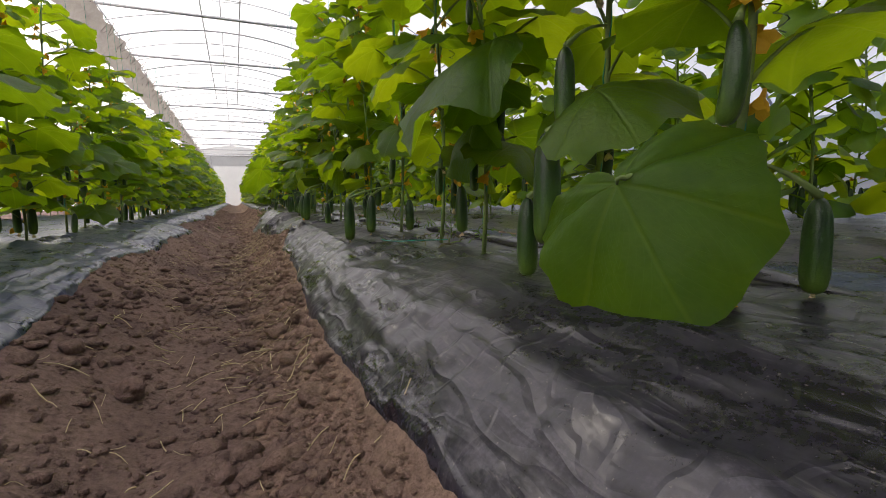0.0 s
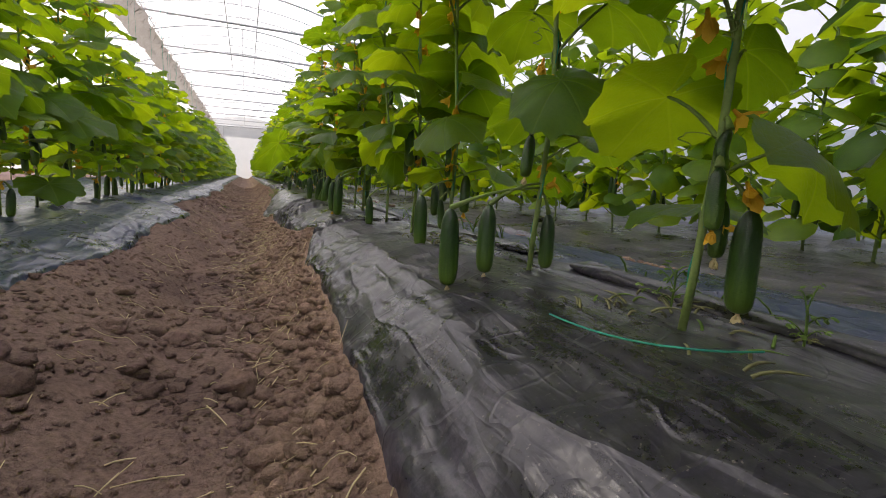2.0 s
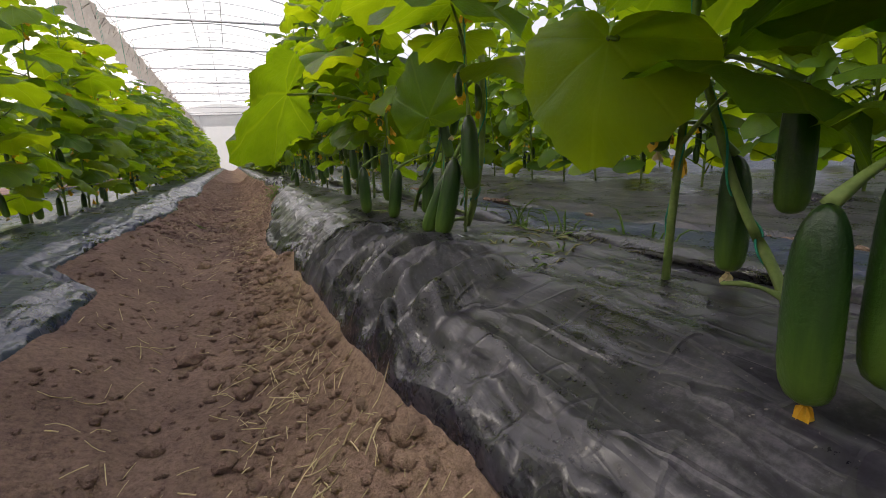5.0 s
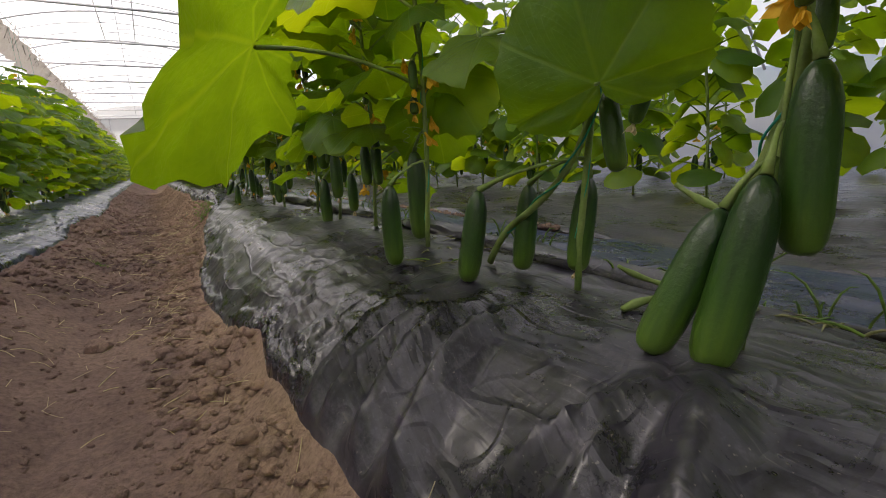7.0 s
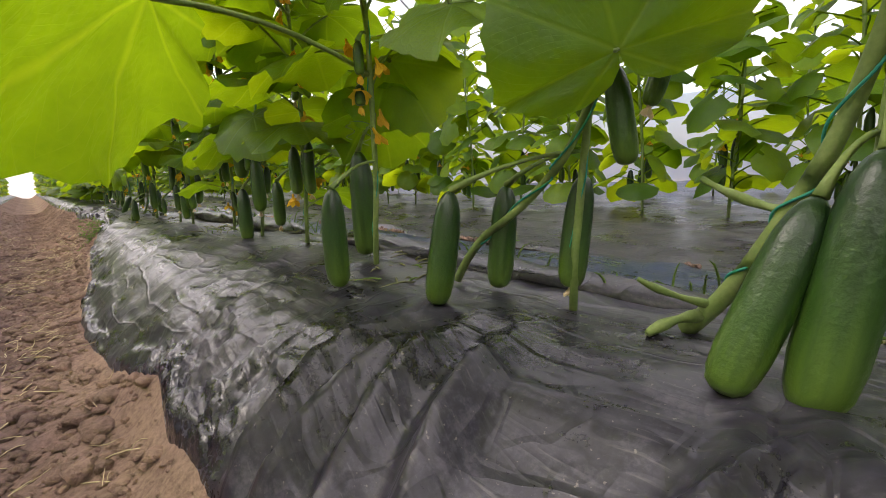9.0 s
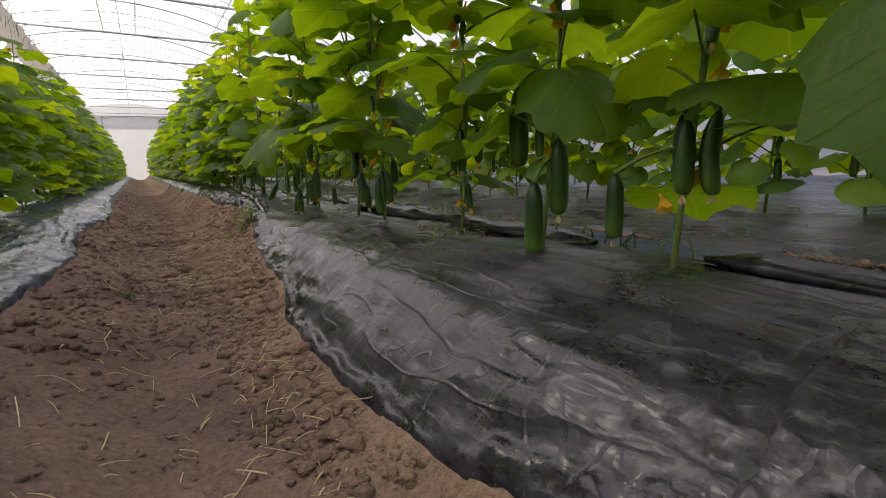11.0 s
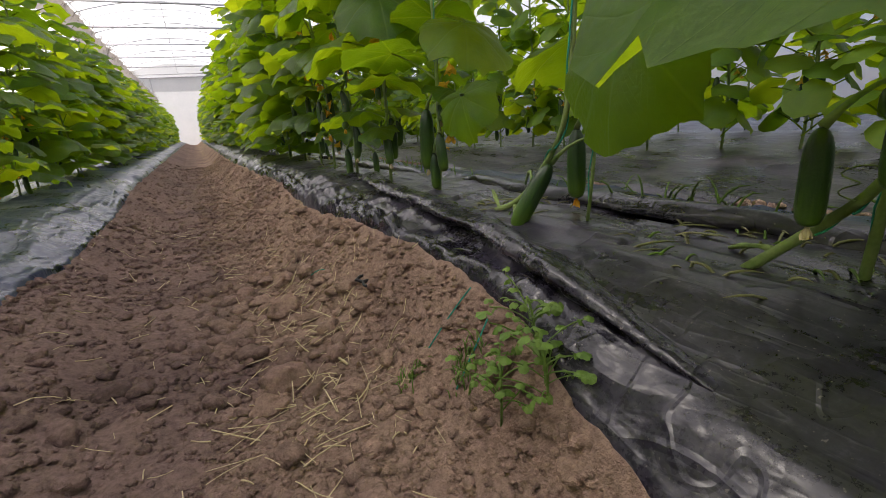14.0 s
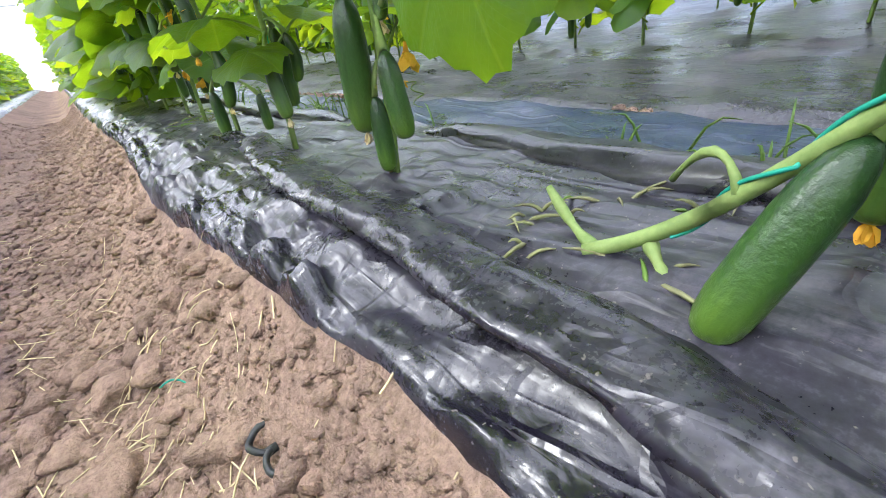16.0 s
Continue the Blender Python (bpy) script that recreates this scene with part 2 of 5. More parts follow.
SOIL = soil_material()
FILM = film_material("black_mulch_film", (0.010, 0.009, 0.015), (0.030, 0.027, 0.041), (0.102, 0.092, 0.118))
# next two: same black film, sky reflection put into the base colour as blue
SKY_TINT_FILM = film_material("sky_tinted_mulch_film", (0.014, 0.019, 0.046), (0.030, 0.038, 0.084), (0.080, 0.088, 0.145))
SKY_BLUE_FILM = film_material("sky_blue_mulch_film", (0.010, 0.016, 0.042), (0.022, 0.032, 0.078), (0.070, 0.080, 0.130))
GREY_FILM = film_material("greyish_mulch_film", (0.018, 0.016, 0.024), (0.042, 0.037, 0.052), (0.110, 0.098, 0.116))
LEAF = leaf_material("cucumber_leaf", True)
FOLIAGE = leaf_material("cucumber_foliage", False)
STEM = simple("vine_stem", (0.14, 0.21, 0.055), (0.28, 0.36, 0.12), 14, 0.6, 0.3, trans=0.12)
OLD_STEM = simple("old_stem", (0.13, 0.12, 0.06), (0.25, 0.25, 0.12), 14, 0.8, 0.4)
CUKE = cucumber_material()
PETAL = simple("yellow_petal", (0.75, 0.36, 0.02), (0.88, 0.55, 0.06), 30, 0.7, 0.2, trans=0.35)
WITHER = simple("withered_petal", (0.58, 0.42, 0.22), (0.80, 0.68, 0.46), 30, 0.9, 0.3, trans=0.2)
STRAW = simple("straw", (0.46, 0.36, 0.21), (0.72, 0.60, 0.38), 9, 0.8, 0.2, which="World")
TEAL = simple("teal_twine", (0.01, 0.22, 0.16), (0.03, 0.33, 0.24), 60, 0.6, 0.2)
GRASS = simple("weed_green", (0.10, 0.19, 0.035), (0.20, 0.31, 0.06), 6, 0.6, 0.2, which="World", trans=0.3)
STEEL = simple("galvanised_steel", (0.36, 0.37, 0.39), (0.50, 0.51, 0.53), 3, 0.45, 0.1, 0.75, which="World")
ROOF = roof_film_material("greenhouse_film", 0.07)
SIDE = roof_film_material("clearer_side_film", 0.3)
NET = simple("dusty_netting", (0.26, 0.23, 0.20), (0.46, 0.42, 0.38), 5, 0.9, 0.5, which="World", trans=0.5)
WALLW = simple("white_wall_film", (0.46, 0.48, 0.50), (0.60, 0.61, 0.62), 0.8, 0.5, 0.1, which="World", trans=0.5)
CLIP = simple("black_plastic", (0.012, 0.013, 0.014), (0.03, 0.032, 0.034), 20, 0.5, 0.2)
HOSE = simple("drip_hose", (0.014, 0.014, 0.015), (0.035, 0.034, 0.033), 10, 0.55, 0.2)

# ---- mesh helpers ----


def mesh_of(name, verts, faces, material, smooth=True):
    me = bpy.data.meshes.new(name)
    me.from_pydata([tuple(v) for v in verts], [], faces)
    me.materials.append(material)
    if smooth:
        me.polygons.foreach_set("use_smooth", [True] * len(me.polygons))
    me.update()
    return me


def part(name, me, parent, label="", m=None):
    ob = new(name, me)
    ob.parent = parent
    if m is not None:
        ob.matrix_basis = m
    return tagged(ob, label)


def tube(points, radii, sides=7, cap=True):
    """Verts and faces of a round bar along points."""
    pts = [Vector(p) for p in points]
    verts, faces = [], []
    side = None
    for i, p in enumerate(pts):
        d = (pts[min(i + 1, len(pts) - 1)] - pts[max(i - 1, 0)]).normalized()
        if side is None:
            side = d.orthogonal().normalized()
        side = (side - d * side.dot(d)).normalized()
        up = d.cross(side)
        r = radii[i] if isinstance(radii, (list, tuple)) else radii
        for k in range(sides):
            a = 2 * math.pi * k / sides
            verts.append(p + side * (r * math.cos(a)) + up * (r * math.sin(a)))
    for i in range(len(pts) - 1):
        for k in range(sides):
            a, b = i * sides + k, i * sides + (k + 1) % sides
            faces.append((a, b, b + sides, a + sides))
    if cap:
        faces.append(tuple(range(sides - 1, -1, -1)))
        n = (len(pts) - 1) * sides
        faces.append(tuple(range(n, n + sides)))
    return verts, faces


def joined(pieces):
    verts, faces = [], []
    for v, f in pieces:
        o = len(verts)
        verts += list(v)
        faces += [tuple(i + o for i in q) for q in f]
    return verts, faces


def bez(a, b, c, n=8):
    a, b, c = Vector(a), Vector(b), Vector(c)
    return [a * (1 - t) ** 2 + b * 2 * t * (1 - t) + c * t * t for t in (i / n for i in range(n + 1))]


def n2(x, y, z=0.0):
    return noise.noise((x, y, z))


# ---- lie of the land ----
def shift(y):
    return float(np.interp(y, [8, 15, 30], [0, 0.27, 0.3]))


LEFT_X = [-9, -6.6, -6.2, -5.6, -5.0, -3.0, -2.4, -1.8, -1.3, -0.95, -0.65, -0.35, 0.05]
LEFT_Z = [0.4, 0.42, 0.5, 0.5, 0.42, 0.42, 0.48, 0.52, 0.48, 0.36, 0.20, 0.02, 0.0]
RIGHT_X = [0.05, 0.25, 0.4, 0.55, 0.65, 0.85, 1.05, 1.5, 1.75, 2.0, 4.2, 4.5, 5.0, 5.4, 14]
RIGHT_Z = [0.0, 0.08, 0.22, 0.36, 0.44, 0.53, 0.57, 0.58, 0.5, 0.42, 0.42, 0.46, 0.46, 0.42, 0.42]


def lie(x, y):
    """Height of the beds and the trodden path between them."""
    s = shift(y)
    if x < 0.05:
        z = float(np.interp(x, LEFT_X, LEFT_Z))
    else:
        z = float(np.interp(x - s * min(1.0, max(0.0, (x - 0.05) / 0.3)), RIGHT_X, RIGHT_Z))
    if y > 16.2 and 0.3 < x < 1.0:
        z -= 0.13 * min(1.0, (y - 16.2) / 0.5) * math.exp(-((x - 0.70) / 0.17) ** 2) * (1.0 if y < 18 else math.exp(-((y - 18) / 0.5) ** 2))
    return z + 0.035 * n2(x * 0.7, y * 0.55, 3.0) * min(1.0, abs(x) * 1.5)


EDGE_RY = [-8, 1.2, 2.5, 3.2, 4.2, 5.4, 5.9, 6.5, 6.85, 7.4, 8.3, 9.6, 10.7, 11.1, 11.7, 12.6, 13.6, 14.2, 14.9, 15.6, 16.2, 16.7, 17.2, 18.0, 18.8, 20.0, 22.0, 28.0, 84]
EDGE_RX = [0.42, 0.40, 0.37, 0.38, 0.44, 0.50, 0.47, 0.58, 0.70, 0.56, 0.49, 0.48, 0.47, 0.52, 0.42, 0.37, 0.42, 0.56, 0.60, 0.67, 0.76, 0.84, 0.97, 0.99, 0.93, 0.87, 0.95, 0.86, 0.86]
EDGE_LY = [-8, 2.6, 3.4, 5.3, 6.2, 7.5, 8.1, 9.2, 10.5, 10.8, 12.7, 16.0, 17.2, 19.3, 20.0, 21.7, 25.0, 84]
EDGE_LX = [-0.85, -0.86, -0.90, -1.02, -0.89, -0.86, -0.92, -0.83, -0.77, -1.10, -1.0, -0.82, -0.92, -0.85, -0.78, -0.76, -0.87, -0.82]


def edge_right(y):
    return float(np.interp(y, EDGE_RY, EDGE_RX)) + 0.02 * n2(y * 3.1, 7.0)


def edge_left(y):
    return float(np.interp(y, EDGE_LY, EDGE_LX)) + 0.025 * n2(y * 2.7, 1.0)


def row_right(y):
    return 1.12 + float(np.interp(y, [8, 13], [0, 0.2]))


def inner_right(y):
    return 1.62 + shift(y) * 0.8 + 0.06 * n2(y * 0.9, 21.0)


ROW_LEFT = -1.8


def spaced(a, b, step, grow=1.0, most=1.2):
    out = [a]
    while out[-1] < b:
        out.append(out[-1] + step)
        step = min(step * grow, most)
    return out


# ---- ground ----
def build_ground():
    ys = spaced(-8, -0.6, 0.4) + spaced(-0.5, 23, 0.042) + spaced(23.1, 84, 0.08, 1.03, 1.5)
    xs = spaced(-16, -1.3, 0.35) + spaced(-1.2, 1.3, 0.036) + spaced(1.35, 3.1, 0.07) + spaced(3.2, 17, 0.3)
    verts = []
    for y in ys:
        er, el = edge_right(y), edge_left(y)
        near = -0.6 < y < 30
        for x in xs:
            z = lie(x, y)
            bare = el - 0.03 < x < er + 0.03
            if bare:
                z += 0.035 * n2(x * 2.2, y * 2.0) + 0.02 * n2(x * 6, y * 6, 2)
                if near:
                    z += 0.013 * n2(x * 15, y * 15, 4) + 0.011 * abs(n2(x * 24, y * 24, 8))
            elif 2.6 < x < 3.0:
                z += 0.02 * n2(x * 6, y * 6, 2) - 0.03
            elif inner_right(y) - 0.06 < x < 2.1 or -2.1 < x < -1.6:
                z += 0.0
            else:
                z -= 0.06
            verts.append((x, y, z))
    w = len(xs)
    faces = [(j * w + i, j * w + i + 1, (j + 1) * w + i + 1, (j + 1) * w + i) for j in range(len(ys) - 1) for i in range(w - 1)]
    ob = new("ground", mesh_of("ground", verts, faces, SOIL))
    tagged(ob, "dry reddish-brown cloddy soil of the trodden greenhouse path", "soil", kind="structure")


def bare_z(x, y):
    return lie(x, y) + 0.035 * n2(x * 2.2, y * 2.0) + 0.02 * n2(x * 6, y * 6, 2)


build_ground()


# ---- mulch film ----
def ridge(v, k, p=1.6):
    return max(0.0, 1 - abs(v) * k) ** p


PLEAT_RNG = random.Random(64)
PLEATS = [(8.35 + 0.21 * k + PLEAT_RNG.uniform(-0.07, 0.07), PLEAT_RNG.uniform(-0.45, 0.5), PLEAT_RNG.uniform(0.07, 0.14), PLEAT_RNG.uniform(0.06, 0.12)) for k in range(10)]


def pleats(x, y, e):
    """Sharp upright pleats of the slack film where it hangs over the shoulder of the bed."""
    out = 0.0
    for yc, slant, high, wide in PLEATS:
        d = abs(y - yc - (x - 0.5) * slant) / wide
        if d < 1:
            out = max(out, high * (1 - d))
    return out * math.exp(-(max(0.0, e - 0.25) / 0.28) ** 2) * min(1.0, e / 0.06)


def wrinkle(x, y, e, seed, crumple):
    """Folds of a loosely laid film, e metres in from its edge."""
    z = 0.022 * n2(x * 1.4, y * 1.1, seed) - 0.012
    z += 0.014 * ridge(n2(x * 4.2 + 0.9 * n2(y * 0.5, seed), y * 0.55, seed + 2), 3.4, 1.2)
    z += 0.007 * ridge(n2(x * 10.0 + 0.5 * y, y * 0.7, seed + 9), 3.4, 1.2)
    z += 0.010 * ridge(n2(x * 2.2 + y * 0.9, y * 1.1 - x * 0.8, seed + 5), 3.6, 1.2)
    hem = 0.11 + 0.04 * n2(y * 1.3, seed + 40)
    z -= 0.030 * math.exp(-((e - hem) / 0.022) ** 2) * max(0.0, 0.5 + 1.2 * n2(y * 0.45, seed + 44)) * (e > 0.02)
    near = math.exp(-(e / 0.17) ** 2)
    drape = max(0.0, 1 - abs(y - 9.4) / 1.3) if x > 0 else 0.0
    crinkle = (0.40 + 0.7 * max(0.0, n2(y * 0.8, seed + 30) + 0.4)) * (1 - 0.75 * drape)
    if x > 0 and 10.3 < y < 11.3:
        crinkle, near = 1.5, math.exp(-(e / 0.30) ** 2)
    d1 = noise.voronoi((x * 6.0 + 0.6 * n2(x * 9, y * 9, seed), y * 4.2, seed))[0]
    d2 = noise.voronoi((x * 14.0 + n2(x * 5, y * 5, seed), y * 9.0, seed + 3))[0]
    z += (0.006 + 0.12 * near * crinkle) * (min(0.3, d1[1] - d1[0]) - 0.15) * crumple
    z += (0.003 + 0.05 * near * crinkle) * (min(0.3, d2[1] - d2[0]) - 0.15) * crumple
    if x > 0 and 8.2 < y < 10.6:
        z += pleats(x, y, e)
    fan = ridge(n2(x * 1.1, y * 3.4 + x * 1.6, seed + 13), 2.2, 1.0)
    fan2 = ridge(n2(x * 1.6 + 3, y * 6.0 - x * 2.2, seed + 17), 2.6, 1.0)
    if x > 0 and 6.4 < y < 7.1:
        along_fold = ((x - 0.66) * 0.14 - (y - 6.9) * 0.22) / 0.26
        off_fold = ((x - 0.66) * 0.22 + (y - 6.9) * 0.14) / 0.26
        z += 0.05 * math.exp(-(off_fold / 0.045) ** 2) * math.exp(-(max(0.0, abs(along_fold - 0.12) - 0.14) / 0.05) ** 2)
    hang = math.exp(-e / 0.55)
    z += (0.022 - 0.012 * drape) * fan * hang * crumple + (0.010 + 0.012 * drape) * fan2 * hang * crumple
    return z


ROLL_Y = [16.4, 17.14, 17.6, 18.24, 18.84, 19.65]
ROLL_X = [0.99, 1.07, 1.15, 1.20, 1.22, 1.34]


def film_sheet(name, y0, y1, x_out, x_in, seed, lift, label, step=0.022, cols=60, crumple=1.0, ragged=0.02, group=""):
    ny = max(2, int((y1 - y0) / step))
    verts, faces, tucked = [], [], []
    for j in range(ny + 1):
        for i in range(cols + 1):
            u = i / cols
            v = j / ny
            y = y0 + (y1 - y0) * v
            y += ragged * 3.0 * (1 if v > 0.5 else -1) * max(0.0, abs(2 * v - 1) - 0.9) * (0.6 + n2(u * 3.5, seed))
            xo, xi = x_out(y), x_in(y)
            x = xo + (xi - xo) * u ** 1.15
            e = abs(x - xo)
            calm = (0.4 if y < 18.2 else 1.5) if x > 0 and 15.8 < y < 20.5 else 1.0
            z = lie(x, y) + lift + wrinkle(x, y, e, seed, crumple * calm)
            if e < 0.16:
                z = max(z, bare_z(x, y) + 0.012)
            tuck = max(0.0, abs(2 * v - 1) - 0.985) / 0.015
            z -= 0.07 * tuck
            if i == 0:
                z = bare_z(x, y) - 0.004
            elif i == 1:
                z = max(bare_z(x, y) + 0.02, z - 0.015)
            if u > 0.93:
                z += 0.07 * (u - 0.93) / 0.07 * max(0.0, 0.35 + n2(y * 1.7, seed + 60))
            verts.append((x, y, z))
            roll_d = x - float(np.interp(y, ROLL_Y, ROLL_X)) if x > 0 and 16.4 < y < 20 else 9.0
            wad = 0.8 * math.exp(-(e / 0.28) ** 2) * max(0.0, 1 - abs(y - 10.85) / 0.7) if x > 0 else 0.0
            wad += 0.6 * math.exp(-(e / 0.2) ** 2) * max(0.0, 1 - abs(y - 18.9) / 0.8) if x > 0 else 0.0
            tucked.append(0.12 * math.exp(-(roll_d / 0.13) ** 2) + wad + (0.75 if x > 0 else 0.35) * math.exp(-(e / 0.10) ** 2) * min(1.0, max(0.06, 0.35 + 1.1 * n2(y * 0.8, seed + 30))))
    w = cols + 1
    for j in range(ny):
        for i in range(cols):
            q = (j * w + i, j * w + i + 1, (j + 1) * w + i + 1, (j + 1) * w + i)
            faces.append(q if x_in(y0) > x_out(y0) else q[::-1])
    me = mesh_of(name, verts, faces, SKY_TINT_FILM if "left" in name else FILM)
    me.attributes.new("tucked", "FLOAT", "POINT").data.foreach_set("value", tucked)
    ob = new(name, me)
    return tagged(ob, label, "plastic film", group, "structure")


RIGHT_LABEL = "wrinkled dusty black plastic mulch film on the raised bed"
for i, (a, b, cr) in enumerate([(-6.0, 6.85, 0.8), (6.6, 11.05, 0.85), (10.9, 17.25, 0.9), (17.0, 24.0, 1.3)]):
    film_sheet("mulch_film_right", a, b, edge_right, inner_right, 10.0 + i * 7.3, 0.008 + 0.010 * (i % 2), RIGHT_LABEL, crumple=cr, group="mulch films")
film_sheet("mulch_film_right", 23.8, 81.0, edge_right, inner_right, 51.0, 0.012, RIGHT_LABEL, 0.14, 12, 2.2, group="mulch films")


def inner_left(y):
    return -1.72 + 0.05 * n2(y * 0.8, 31.0)


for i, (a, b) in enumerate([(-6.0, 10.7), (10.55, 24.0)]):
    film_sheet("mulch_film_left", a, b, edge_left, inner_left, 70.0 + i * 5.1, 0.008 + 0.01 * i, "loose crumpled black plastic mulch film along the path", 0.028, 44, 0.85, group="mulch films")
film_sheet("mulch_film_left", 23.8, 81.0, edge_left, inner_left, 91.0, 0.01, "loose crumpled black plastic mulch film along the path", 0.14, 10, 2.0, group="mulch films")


def aisle_film(name, x0, x1, y0, y1, seed, label, step=0.08, cols=30, material=None):
    a = lambda y: x0 + 0.03 * n2(y * 0.8, 5.0)
    b = lambda y: x1 + 0.03 * n2(y * 0.8, 5.0)
    ny = int((y1 - y0) / step)
    verts, faces = [], []
    for j in range(ny + 1):
        y = y0 + (y1 - y0) * j / ny
        for i in range(cols + 1):
            x = a(y) + (b(y) - a(y)) * i / cols
            w = 0.05 * n2(x * 0.9, y * 0.8, seed) + 0.03 * max(0.0, 1 - abs(n2(x * 2.2, y * 1.2, seed + 1)) * 2.5) ** 2 + 0.025 * abs(n2(x * 5, y * 4, seed + 2))
            if i in (0, cols):
                w = -0.02
            verts.append((x, y, lie(x, y) + 0.012 + w))
    w = cols + 1
    faces = [(j * w + i, j * w + i + 1, (j + 1) * w + i + 1, (j + 1) * w + i) for j in range(ny) for i in range(cols)]
    ob = new(name, mesh_of(name, verts, faces, material or SKY_TINT_FILM))
    return tagged(ob, label, "plastic film", "mulch films", "structure")


AISLE_LABEL = "flat shiny dark plastic film covering the next aisle"
aisle_film("aisle_film", 1.98, 2.81, -6, 40, 110.0, AISLE_LABEL, 0.06, 26, SKY_BLUE_FILM)
aisle_film("aisle_film", 2.86, 6.25, -6, 45, 120.0, AISLE_LABEL, 0.1, 60, GREY_FILM)
aisle_film("aisle_film", 6.0, 13.5, -6, 60, 130.0, AISLE_LABEL, 0.25, 30, GREY_FILM)
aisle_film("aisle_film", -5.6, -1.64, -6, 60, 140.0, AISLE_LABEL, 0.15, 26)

# ---- greenhouse shell ----
RIDGE_Z, EAVE_Z, HALF, Y0, Y1 = 9.6, 2.8, 14.0, -8.0, 82.0


def roof_z(x):
    return EAVE_Z + (RIDGE_Z - EAVE_Z) * (1 - (abs(x) / HALF) ** 2.0)


def build_shell():
    xs = [-HALF + 2 * HALF * i / 40 for i in range(41)]
    ys = [Y0 + (Y1 - Y0) * j / 45 for j in range(46)]
    verts = [(x, y, roof_z(x) + 0.05 * math.sin(y * 2.9)) for y in ys for x in xs]
    w = len(xs)
    faces = [(j * w + i, (j + 1) * w + i, (j + 1) * w + i + 1, j * w + i + 1) for j in range(45) for i in range(40)]
    ob = new("ceiling", mesh_of("ceiling", verts, faces, ROOF))
    tagged(ob, "bright milky greenhouse film stretched over the arched roof", "roof film", kind="structure")
    for name, x in (("wall_west", -HALF), ("wall_east", HALF)):
        v = [(x, Y0, -0.1), (x, Y1, -0.1), (x, Y1, EAVE_Z), (x, Y0, EAVE_Z)]
        o = new(name, mesh_of(name, v, [(0, 1, 2, 3)], SIDE, False))
        tagged(o, "milky plastic film side wall of the greenhouse", "wall", kind="structure")
    for name, y in (("wall_north", Y1), ("wall_south", Y0)):
        v = [(x, y, -0.1) for x in xs] + [(x, y, roof_z(x)) for x in xs]
        o = new(name, mesh_of(name, v, [(i, i + 1, w + i + 1, w + i) for i in range(40)], WALLW, False))
        tagged(o, "pale white plastic film end wall with seams", "wall", kind="structure")


build_shell()


def thing(name, label, category, at=(0, 0, 0), group="", kind=""):
    ob = new(name)
    ob.location = at
    ob.empty_display_size = 0.05
    return tagged(ob, label, category, group, kind)


